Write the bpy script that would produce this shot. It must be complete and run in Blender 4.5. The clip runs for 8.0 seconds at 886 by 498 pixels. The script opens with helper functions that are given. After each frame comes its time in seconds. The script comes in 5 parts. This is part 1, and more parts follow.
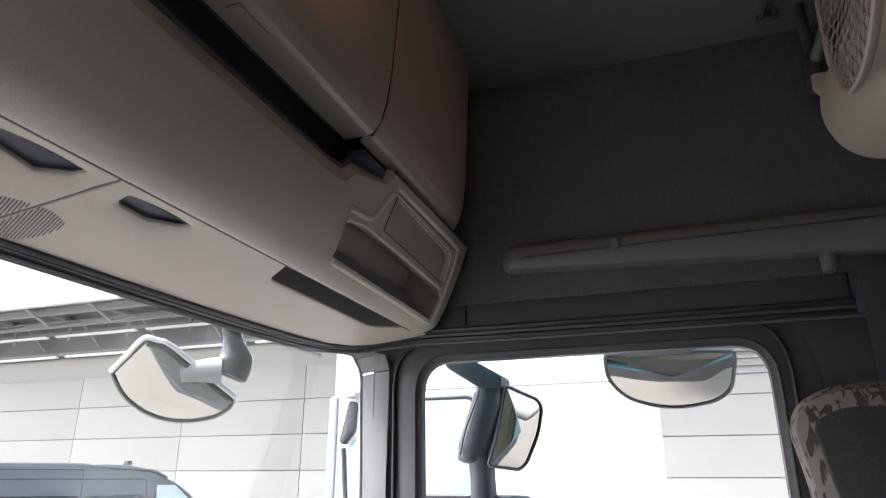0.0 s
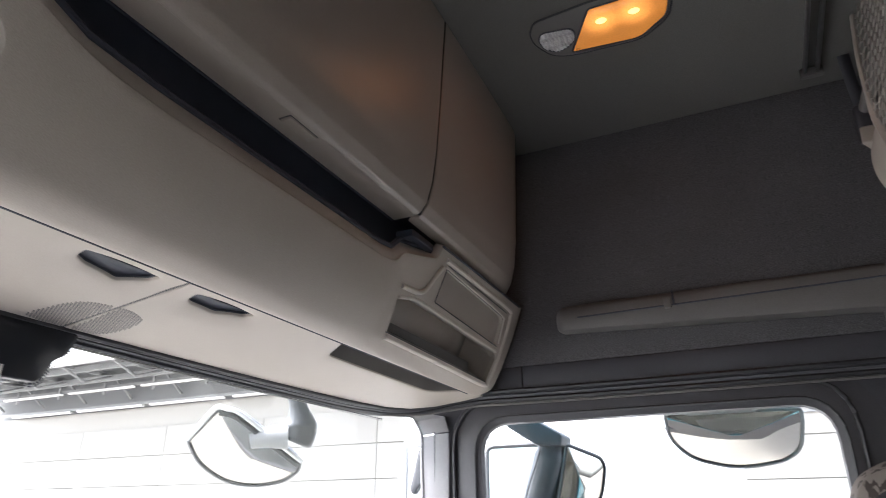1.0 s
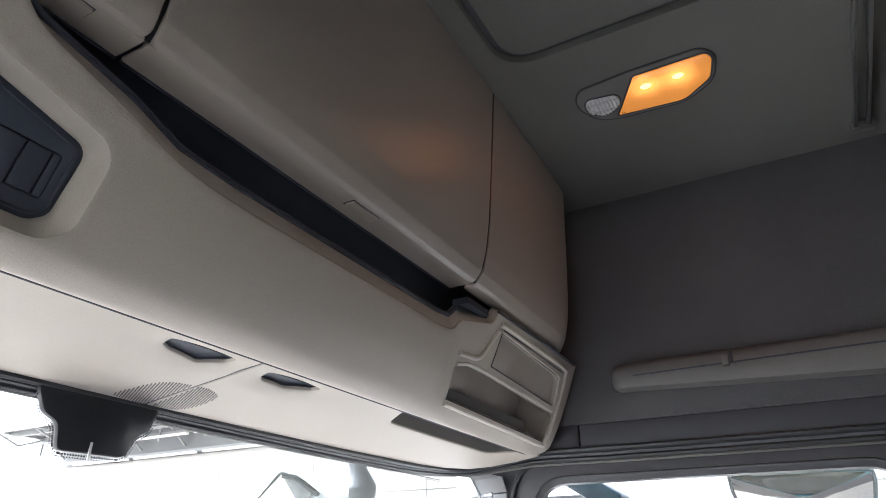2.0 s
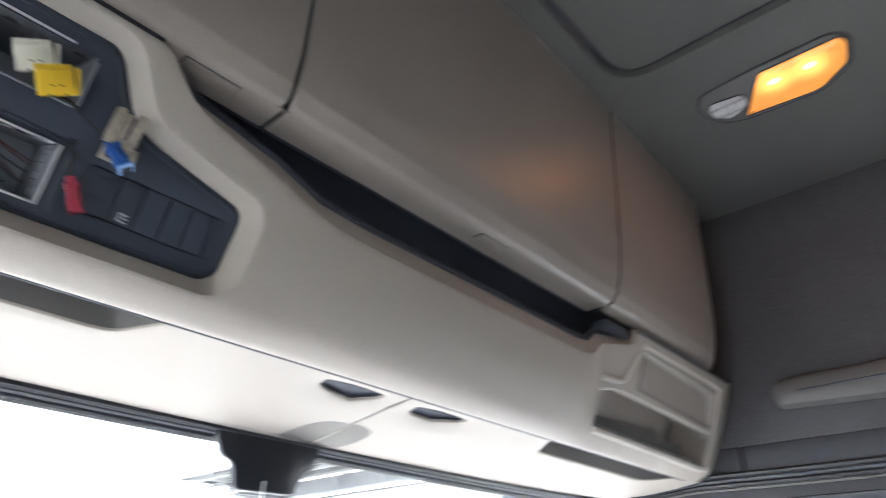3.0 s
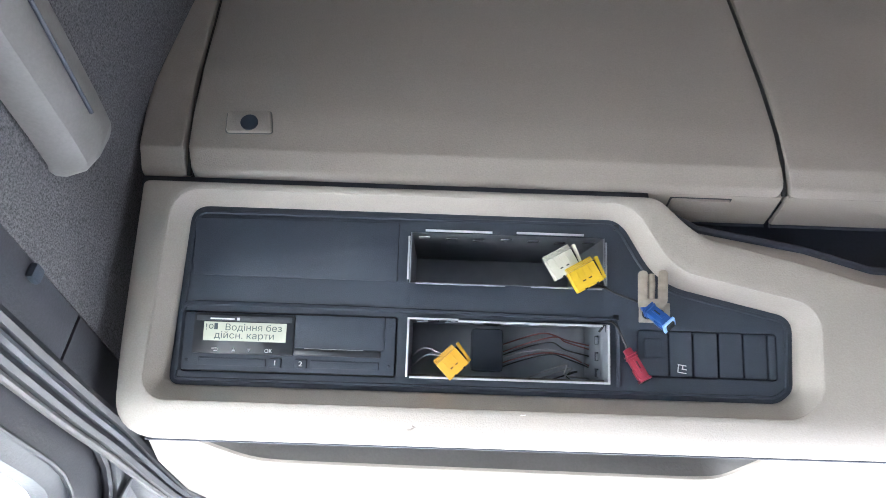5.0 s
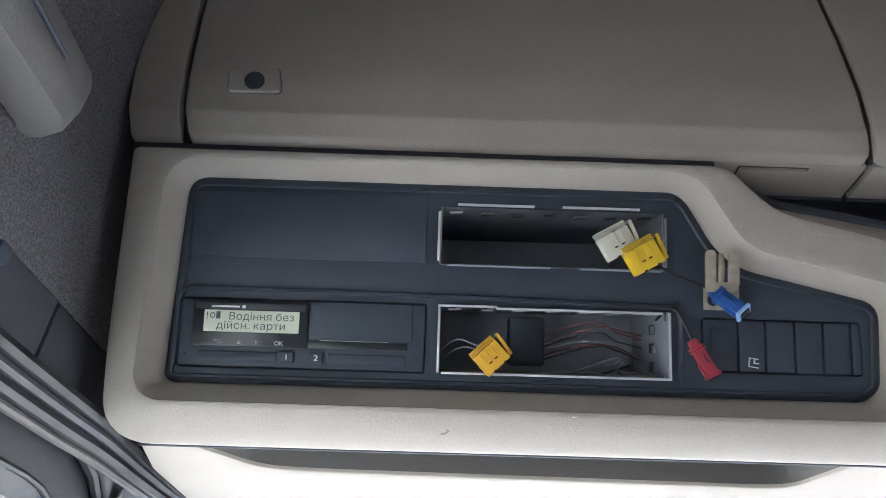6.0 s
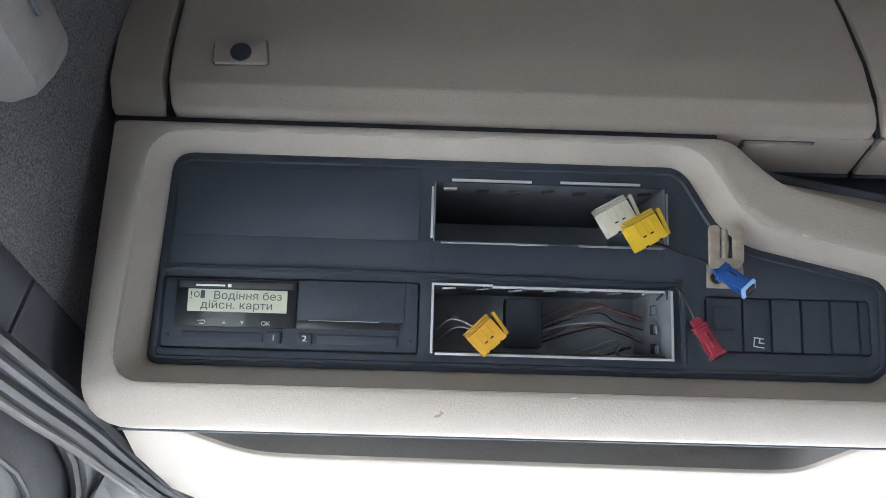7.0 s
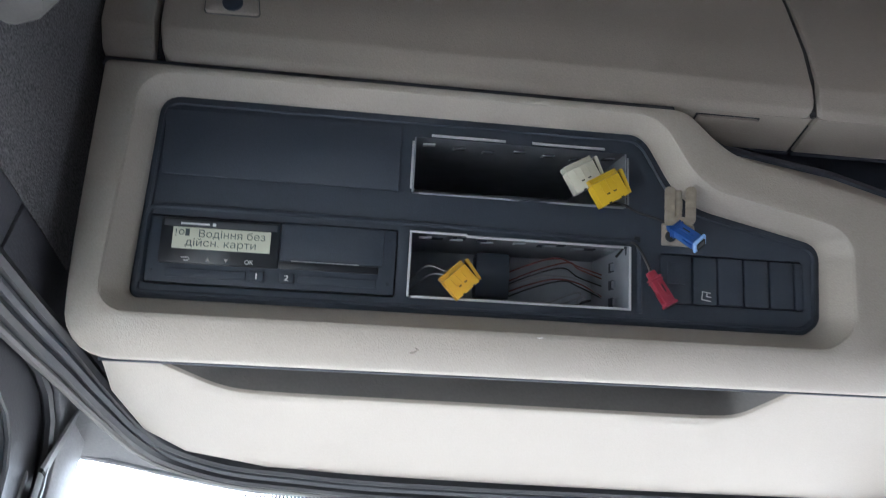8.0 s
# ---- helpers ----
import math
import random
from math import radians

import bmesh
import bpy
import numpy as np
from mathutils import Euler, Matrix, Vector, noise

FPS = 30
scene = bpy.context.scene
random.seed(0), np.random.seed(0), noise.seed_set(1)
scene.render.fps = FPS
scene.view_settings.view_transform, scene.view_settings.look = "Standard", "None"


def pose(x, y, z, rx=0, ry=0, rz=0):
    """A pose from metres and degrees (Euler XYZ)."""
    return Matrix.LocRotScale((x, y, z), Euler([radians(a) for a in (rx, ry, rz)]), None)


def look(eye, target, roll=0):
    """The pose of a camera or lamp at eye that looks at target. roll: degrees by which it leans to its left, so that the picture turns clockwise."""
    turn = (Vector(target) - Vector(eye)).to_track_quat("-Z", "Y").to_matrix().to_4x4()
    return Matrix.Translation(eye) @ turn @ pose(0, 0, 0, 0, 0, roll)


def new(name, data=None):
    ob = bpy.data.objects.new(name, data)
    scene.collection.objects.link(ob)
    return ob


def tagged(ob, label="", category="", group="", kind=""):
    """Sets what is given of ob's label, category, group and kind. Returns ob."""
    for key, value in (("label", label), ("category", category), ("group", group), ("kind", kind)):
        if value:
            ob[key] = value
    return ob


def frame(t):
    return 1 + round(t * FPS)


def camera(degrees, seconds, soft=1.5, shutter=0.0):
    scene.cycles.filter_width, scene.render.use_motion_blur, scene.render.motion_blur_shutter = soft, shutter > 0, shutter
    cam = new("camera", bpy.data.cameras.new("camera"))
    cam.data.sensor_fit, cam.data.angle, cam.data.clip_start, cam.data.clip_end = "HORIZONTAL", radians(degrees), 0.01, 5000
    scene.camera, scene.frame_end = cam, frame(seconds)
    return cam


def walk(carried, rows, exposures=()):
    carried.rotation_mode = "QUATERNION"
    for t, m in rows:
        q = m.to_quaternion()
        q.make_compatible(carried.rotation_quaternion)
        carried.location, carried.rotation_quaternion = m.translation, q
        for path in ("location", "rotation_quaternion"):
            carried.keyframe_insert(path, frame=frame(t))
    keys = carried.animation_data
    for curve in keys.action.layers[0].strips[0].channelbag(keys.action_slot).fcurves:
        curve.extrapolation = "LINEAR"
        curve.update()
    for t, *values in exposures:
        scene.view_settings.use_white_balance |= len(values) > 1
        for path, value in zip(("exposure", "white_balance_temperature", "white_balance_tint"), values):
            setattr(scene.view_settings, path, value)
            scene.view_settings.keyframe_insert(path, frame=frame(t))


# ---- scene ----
cam = camera(68.1, 8.0, soft=0.65, shutter=0.4)
PATH = [
    (0, (-0.439, 0.5, 1.209), (1.345, 1.124, 1.863), -0.1),
    (0.5, (-0.458, 0.467, 1.233), (1.28, 1.137, 1.961), -0.3),
    (1, (-0.481, 0.451, 1.245), (1.187, 1.246, 2.01), -0.1),
    (1.5, (-0.508, 0.441, 1.269), (1.097, 1.347, 2.047), 0.0),
    (1.7, (-0.518, 0.442, 1.274), (1.063, 1.333, 2.114), 0.3),
    (2.8, (-0.541, 0.451, 1.264), (0.911, 1.447, 2.214), -0.2),
    (3, (-0.541, 0.444, 1.265), (0.759, 1.621, 2.225), 0.4),
    (3.2, (-0.553, 0.434, 1.282), (0.597, 1.776, 2.219), 1.0),
    (3.5, (-0.559, 0.438, 1.278), (0.304, 1.929, 2.293), 0.6),
    (4, (-0.583, 0.436, 1.275), (-0.229, 1.91, 2.58), 0.4),
    (4.5, (-0.582, 0.438, 1.281), (-0.462, 1.88, 2.661), 1.5),
    (5, (-0.586, 0.446, 1.305), (-0.572, 2.079, 2.459), 1.7),
    (6.5, (-0.62, 0.537, 1.345), (-0.599, 2.191, 2.47), 1.4),
    (7, (-0.61, 0.54, 1.334), (-0.583, 2.185, 2.47), 1.2),
    (7.5, (-0.619, 0.537, 1.31), (-0.548, 2.153, 2.488), 0.9),
    (8, (-0.632, 0.543, 1.281), (-0.445, 2.164, 2.437), 0.0),
]
walk(cam, [(t, look(eye, target, roll)) for t, eye, target, roll in PATH],
     exposures=[(0, 2.59, 6210, 18), (1.0, 3.29, 6160, 18), (1.7, 3.49, 6060, 16), (2.8, 4.22, 5810, 14), (3.1, 4.27, 5760, 13), (3.5, 3.92, 5730, 12), (4.0, 4.70, 5440, 14), (4.5, 6.07, 5410, 14), (5.0, 5.22, 5660, 14), (6.5, 4.22, 5730, 13), (7.0, 4.42, 5730, 13), (7.5, 4.57, 5730, 13), (8, 3.97, 5680, 13)])

# ---- light ----
world = bpy.data.worlds.new("sky")
scene.world = world
world.use_nodes = True
sky = world.node_tree.nodes.new("ShaderNodeTexSky")
sky.sky_type, sky.sun_disc = "NISHITA", False
sky.sun_elevation, sky.sun_rotation = radians(48), radians(326)
sky.air_density, sky.dust_density, sky.ozone_density = 1.0, 4.0, 1.0
bg = world.node_tree.nodes["Background"]
bg.inputs["Strength"].default_value = 0.15
pale = world.node_tree.nodes.new("ShaderNodeHueSaturation")
pale.inputs["Saturation"].default_value = 0.35
world.node_tree.links.new(sky.outputs["Color"], pale.inputs["Color"])
world.node_tree.links.new(pale.outputs["Color"], bg.inputs["Color"])
sun = new("sun", bpy.data.lights.new("sun", "SUN"))
sun.data.energy, sun.data.angle, sun.data.color = 1.5, radians(20), (1.0, 0.96, 0.9)
sun.matrix_world = look((-4.0, 6.0, 8.0), (0, 0, 0))


# ---- materials ----
def material(name, base, rough=0.5, metal=0.0, grain=0.0, grain_size=400.0, mottle=0.06, bump=0.0,
             emit=None, emit_strength=0.0, specular=0.5, mottle_size=9.0, transmission=0.0):
    m = bpy.data.materials.new(name)
    m.use_nodes = True
    nodes, links = m.node_tree.nodes, m.node_tree.links
    b = nodes["Principled BSDF"]
    b.inputs["Roughness"].default_value = rough
    b.inputs["Metallic"].default_value = metal
    b.inputs["Specular IOR Level"].default_value = specular
    b.inputs["Transmission Weight"].default_value = transmission
    tc = nodes.new("ShaderNodeTexCoord")
    big = nodes.new("ShaderNodeTexNoise")
    big.inputs["Scale"].default_value, big.inputs["Detail"].default_value = mottle_size, 4.0
    fine = nodes.new("ShaderNodeTexNoise")
    fine.inputs["Scale"].default_value, fine.inputs["Detail"].default_value = grain_size, 3.0
    for n in (big, fine):
        links.new(tc.outputs["Object"], n.inputs["Vector"])
    mix = nodes.new("ShaderNodeMix")
    mix.data_type = "RGBA"
    c = np.array(base[:3])
    mix.inputs[6].default_value = (*np.clip(c * (1 - mottle), 0, 1), 1)
    mix.inputs[7].default_value = (*np.clip(c * (1 + mottle), 0, 1), 1)
    links.new(big.outputs["Fac"], mix.inputs[0])
    last = mix.outputs[2]
    if grain:
        mix2 = nodes.new("ShaderNodeMix")
        mix2.data_type, mix2.blend_type = "RGBA", "MULTIPLY"
        ramp = nodes.new("ShaderNodeMapRange")
        ramp.inputs["From Min"].default_value, ramp.inputs["From Max"].default_value = 0.3, 0.7
        ramp.inputs["To Min"].default_value, ramp.inputs["To Max"].default_value = 1 - grain, 1 + grain
        links.new(fine.outputs["Fac"], ramp.inputs["Value"])
        comb = nodes.new("ShaderNodeCombineColor")
        for k in range(3):
            links.new(ramp.outputs["Result"], comb.inputs[k])
        mix2.inputs[0].default_value = 1.0
        links.new(last, mix2.inputs[6])
        links.new(comb.outputs["Color"], mix2.inputs[7])
        last = mix2.outputs[2]
    links.new(last, b.inputs["Base Color"])
    if bump:
        bp = nodes.new("ShaderNodeBump")
        bp.inputs["Strength"].default_value, bp.inputs["Distance"].default_value = bump, 0.001
        links.new(fine.outputs["Fac"], bp.inputs["Height"])
        links.new(bp.outputs["Normal"], b.inputs["Normal"])
    if emit:
        b.inputs["Emission Color"].default_value = (*emit, 1)
        b.inputs["Emission Strength"].default_value = emit_strength
    return m


beige = material("beige_plastic", (0.39, 0.352, 0.305), 0.52, grain=0.06, grain_size=750, bump=0.32, mottle=0.03)
door_beige = material("locker_plastic", (0.325, 0.286, 0.252), 0.32, grain=0.07, grain_size=750, bump=0.28, mottle=0.04)
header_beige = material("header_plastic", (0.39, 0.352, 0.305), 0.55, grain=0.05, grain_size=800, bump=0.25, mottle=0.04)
beige_trim = material("trim_beige", (0.52, 0.485, 0.43), 0.5, grain=0.05, grain_size=700, bump=0.2, mottle=0.03)
black_plastic = material("black_plastic", (0.036, 0.046, 0.065), 0.58, grain=0.15, grain_size=1100, bump=0.12, mottle=0.12)
gloss_black = material("smooth_black_plastic", (0.012, 0.014, 0.019), 0.3, mottle=0.1)
tray_black = material("tray_rubber", (0.032, 0.038, 0.056), 0.6, mottle=0.15, grain=0.1)
rubber = material("rubber_seal", (0.018, 0.019, 0.023), 0.42, mottle=0.15)
frame_grey = material("frame_plastic", (0.060, 0.063, 0.072), 0.5, grain=0.08, bump=0.2)
door_grey = material("door_frame_plastic", (0.058, 0.058, 0.065), 0.5, grain=0.08, bump=0.2)
pillar_grey = material("pillar_plastic", (0.25, 0.25, 0.26), 0.5, grain=0.08, bump=0.2)
dark_trim = material("dark_trim_plastic", (0.046, 0.047, 0.056), 0.55, grain=0.1, bump=0.2)
fabric = material("wall_fabric", (0.088, 0.086, 0.090), 0.95, grain=0.50, grain_size=640, bump=0.6, mottle=0.15, specular=0.2)
headliner = material("headliner_cloth", (0.135, 0.132, 0.124), 0.95, grain=0.12, grain_size=700, bump=0.5, mottle=0.05, specular=0.2)
rail_grey = material("rail_plastic", (0.122, 0.116, 0.111), 0.55, grain=0.06, bump=0.2)
scuff_grey = material("scuff", (0.24, 0.21, 0.18), 0.7, mottle=0.3, mottle_size=400)
aluminium = material("aluminium", (0.42, 0.42, 0.43), 0.36, 1.0, mottle=0.1, mottle_size=60)
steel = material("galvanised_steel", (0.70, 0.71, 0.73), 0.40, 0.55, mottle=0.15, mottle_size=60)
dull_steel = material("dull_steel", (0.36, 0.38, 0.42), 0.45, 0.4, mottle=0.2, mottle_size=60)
brass_clip = material("zinc_plate", (0.40, 0.35, 0.28), 0.42, 0.35, mottle=0.45, mottle_size=160)
chrome = material("mirror_silver", (0.44, 0.43, 0.41), 0.02, 1.0, mottle=0.01)
white_plug = material("white_nylon", (0.62, 0.60, 0.50), 0.45, mottle=0.05)
yellow_plug = material("yellow_nylon", (0.70, 0.46, 0.02), 0.42, mottle=0.05)
orange_plug = material("amber_nylon", (0.72, 0.40, 0.03), 0.42, mottle=0.05)
blue_plug = material("blue_nylon", (0.025, 0.085, 0.30), 0.35, mottle=0.05)
blue_rim = material("pale_blue_nylon", (0.30, 0.48, 0.80), 0.3, mottle=0.05)
red_plug = material("red_nylon", (0.30, 0.03, 0.055), 0.38, mottle=0.05)
wire_dark = material("black_wire", (0.02, 0.02, 0.022), 0.45)
wire_white = material("white_wire", (0.27, 0.27, 0.28), 0.5)
wire_red = material("brown_wire", (0.17, 0.05, 0.04), 0.5)
lcd = material("lcd_screen", (0.46, 0.47, 0.36), 0.5, mottle=0.02, specular=0.15, emit=(0.82, 0.86, 0.74), emit_strength=0.009)
ink = material("lcd_ink", (0.05, 0.07, 0.07), 0.5)
print_white = material("white_print", (0.85, 0.85, 0.85), 0.5)
amber_lens = material("amber_lens", (0.80, 0.30, 0.04), 0.25, mottle=0.1, mottle_size=300, emit=(1.0, 0.37, 0.075), emit_strength=0.046)
lamp_core = material("lamp_core", (1.0, 0.8, 0.4), 0.3, emit=(1.0, 0.60, 0.16), emit_strength=0.22)
ln, ll = amber_lens.node_tree.nodes, amber_lens.node_tree.links
lens_at = ln.new("ShaderNodeTexCoord")
glows = []
for gy in (0.5940, 0.5365):
    away = ln.new("ShaderNodeVectorMath")
    away.operation = "DISTANCE"
    away.inputs[1].default_value = (0.476, gy, 2.069)
    ll.new(lens_at.outputs["Object"], away.inputs[0])
    fall = ln.new("ShaderNodeMapRange")
    fall.interpolation_type = "SMOOTHSTEP"
    fall.inputs["From Min"].default_value, fall.inputs["From Max"].default_value = 0.0, 0.045
    fall.inputs["To Min"].default_value, fall.inputs["To Max"].default_value = 0.16, 0.0
    ll.new(away.outputs["Value"], fall.inputs["Value"])
    glows.append(fall)
prism = ln.new("ShaderNodeTexVoronoi")
prism.inputs["Scale"].default_value = 330.0
ll.new(lens_at.outputs["Object"], prism.inputs["Vector"])
prism_fall = ln.new("ShaderNodeMapRange")
prism_fall.inputs["From Max"].default_value, prism_fall.inputs["To Min"].default_value, prism_fall.inputs["To Max"].default_value = 0.7, 1.25, 0.55
ll.new(prism.outputs["Distance"], prism_fall.inputs["Value"])
both = ln.new("ShaderNodeMath")
ll.new(glows[0].outputs["Result"], both.inputs[0])
ll.new(glows[1].outputs["Result"], both.inputs[1])
base_glow = ln.new("ShaderNodeMath")
base_glow.inputs[1].default_value = 0.046
ll.new(both.outputs["Value"], base_glow.inputs[0])
lens_glow = ln.new("ShaderNodeMath")
lens_glow.operation = "MULTIPLY"
ll.new(base_glow.outputs["Value"], lens_glow.inputs[0])
ll.new(prism_fall.outputs["Result"], lens_glow.inputs[1])
ll.new(lens_glow.outputs["Value"], ln["Principled BSDF"].inputs["Emission Strength"])
# Sparkle of the reading spot put in as strongly mottled white.
clear_lens = material("clear_lens", (0.80, 0.80, 0.78), 0.10, metal=0.15, mottle=0.55, mottle_size=260)
seat_dark = material("seat_velour", (0.03, 0.03, 0.034), 0.9, grain=0.3, bump=0.5)
pattern = material("seat_pattern", (0.20, 0.18, 0.16), 0.9, mottle=0.75, mottle_size=45, grain=0.2)
pn, pl = pattern.node_tree.nodes, pattern.node_tree.links
fleck_at = pn.new("ShaderNodeTexCoord")
fleck_map = pn.new("ShaderNodeMapping")
fleck_map.inputs["Scale"].default_value = (1.0, 1.0, 0.36)
fleck_map.inputs["Rotation"].default_value = (radians(18), 0, 0)
fleck = pn.new("ShaderNodeTexNoise")
fleck.inputs["Scale"].default_value, fleck.inputs["Detail"].default_value, fleck.inputs["Distortion"].default_value = 115.0, 1.0, 0.6
fleck_ramp = pn.new("ShaderNodeValToRGB")
fleck_ramp.color_ramp.elements[0].position, fleck_ramp.color_ramp.elements[1].position = 0.54, 0.60
fleck_ramp.color_ramp.elements[0].color, fleck_ramp.color_ramp.elements[1].color = (0.185, 0.16, 0.145, 1), (0.045, 0.035, 0.03, 1)
pl.new(fleck_at.outputs["Object"], fleck_map.inputs["Vector"])
pl.new(fleck_map.outputs["Vector"], fleck.inputs["Vector"])
pl.new(fleck.outputs["Fac"], fleck_ramp.inputs["Fac"])
pl.new(fleck_ramp.outputs["Color"], pn["Principled BSDF"].inputs["Base Color"])
net_grey = material("net_cord", (0.25, 0.235, 0.215), 0.8)
paint_white = material("white_paint", (0.80, 0.80, 0.80), 0.25, mottle=0.02)
van_paint = material("grey_metallic_paint", (0.060, 0.066, 0.078), 0.16, 0.15, mottle=0.05, mottle_size=3)
cladding = material("pale_cladding", (0.31, 0.297, 0.278), 0.6, mottle=0.03, mottle_size=0.6)
canopy_steel = material("painted_steel", (0.24, 0.245, 0.25), 0.5, mottle=0.1, mottle_size=2)
canopy_deck = material("roof_deck", (0.18, 0.185, 0.19), 0.7, mottle=0.1, mottle_size=1)
asphalt = material("asphalt", (0.27, 0.254, 0.231), 0.9, grain=0.25, grain_size=60, mottle=0.15, mottle_size=0.8, bump=0.5)
mirror_grey = material("mirror_housing", (0.060, 0.068, 0.078), 0.45, grain=0.08, bump=0.15)
cab_paint = material("teal_cab_paint", (0.045, 0.24, 0.31), 0.22, mottle=0.04, mottle_size=2)


def glass_material(name, tint, shade, gloss=0.02):
    m = bpy.data.materials.new(name)
    m.use_nodes = True
    nodes, links = m.node_tree.nodes, m.node_tree.links
    nodes.remove(nodes["Principled BSDF"])
    clear = nodes.new("ShaderNodeBsdfTransparent")
    clear.inputs["Color"].default_value = (*tint, 1)
    shine = nodes.new("ShaderNodeBsdfGlossy")
    shine.inputs["Roughness"].default_value = gloss
    fres = nodes.new("ShaderNodeFresnel")
    fres.inputs["IOR"].default_value = 1.45
    mix = nodes.new("ShaderNodeMixShader")
    mul = nodes.new("ShaderNodeMath")
    mul.operation = "MULTIPLY"
    mul.inputs[1].default_value = shade
    links.new(fres.outputs["Fac"], mul.inputs[0])
    links.new(mul.outputs["Value"], mix.inputs["Fac"])
    links.new(clear.outputs["BSDF"], mix.inputs[1])
    links.new(shine.outputs["BSDF"], mix.inputs[2])
    links.new(mix.outputs["Shader"], nodes["Material Output"].inputs["Surface"])
    return m


window_glass = glass_material("window_glass", (0.93, 0.96, 0.95), 0.12)
closing_grey = material("plain_grey_lining", (0.26, 0.25, 0.235), 0.8, mottle=0.05)
dark_glass = material("tinted_glass", (0.03, 0.05, 0.055), 0.05, mottle=0.2, specular=0.25)
arm_black = material("mirror_arm_plastic", (0.024, 0.028, 0.033), 0.35, grain=0.08, bump=0.15)
teal_glass = material("pale_teal_glass", (0.27, 0.34, 0.335), 0.08, mottle=0.1)


# ---- builders ----
def part(name, bm, mat, parent=None, label="", smooth=True):
    """One mesh object from a bmesh, under a thing or a part."""
    bmesh.ops.recalc_face_normals(bm, faces=bm.faces[:])
    me = bpy.data.meshes.new(name)
    bm.to_mesh(me)
    bm.free()
    me.materials.append(mat)
    if smooth:
        for p in me.polygons:
            p.use_smooth = True
        me.set_sharp_from_angle(angle=radians(38))
    ob = new(name, me)
    if parent:
        ob.parent = parent
    if label:
        tagged(ob, label)
    return ob


def thing(name, label, category, kind="", group=""):
    return tagged(new(name), label, category, group, kind)


def lerp(a, b, t):
    return a + (b - a) * t


def step_curve(rows, u):
    """Straight pieces through (u, value) rows."""
    if u <= rows[0][0]:
        return rows[0][1]
    for (a, va), (b, vb) in zip(rows, rows[1:]):
        if u <= b:
            return lerp(va, vb, (u - a) / (b - a))
    return rows[-1][1]


def area2(poly):
    return sum(a[0] * b[1] - b[0] * a[1] for a, b in zip(poly, poly[1:] + poly[:1]))


def rounded(poly, r, n=5):
    """A closed outline with its corners rounded; r is one radius or one for each corner."""
    out, k = [], len(poly)
    for i, p in enumerate(poly):
        rad = r[i] if isinstance(r, (list, tuple)) else r
        p, a, b = Vector(p), Vector(poly[i - 1]), Vector(poly[(i + 1) % k])
        da, db = a - p, b - p
        cut = min(rad, da.length * 0.49, db.length * 0.49)
        s, e = p + da.normalized() * cut, p + db.normalized() * cut
        for j in range(n + 1):
            t = j / n
            q = s * (1 - t) ** 2 + p * 2 * t * (1 - t) + e * t * t
            if not out or (Vector(out[-1]) - q).length > 1e-5:
                out.append((q.x, q.y))
    return out


def grown(poly, d):
    """The outline moved out by d (in, where d is negative)."""
    sign = 1 if area2(poly) > 0 else -1
    out, k = [], len(poly)
    for i, p in enumerate(poly):
        p, a, b = Vector(p), Vector(poly[i - 1]), Vector(poly[(i + 1) % k])
        e1, e2 = (p - a).normalized(), (b - p).normalized()
        n1, n2 = Vector((e1.y, -e1.x)) * sign, Vector((e2.y, -e2.x)) * sign
        m = n1 + n2
        m = m / max(m.length_squared / 2, 0.4) if m.length > 1e-6 else n1
        out.append((p.x + m.x * d, p.y + m.y * d))
    return out


def inside(p, poly):
    hit, k = False, len(poly)
    for i in range(k):
        (x1, y1), (x2, y2) = poly[i - 1], poly[i]
        if (y1 > p[1]) != (y2 > p[1]) and p[0] < (x2 - x1) * (p[1] - y1) / (y2 - y1) + x1:
            hit = not hit
    return hit


def dense(poly, step):
    out = []
    for a, b in zip(poly, poly[1:] + poly[:1]):
        n = max(1, math.ceil(math.dist(a, b) / step))
        out += [(lerp(a[0], b[0], j / n), lerp(a[1], b[1], j / n)) for j in range(n)]
    return out


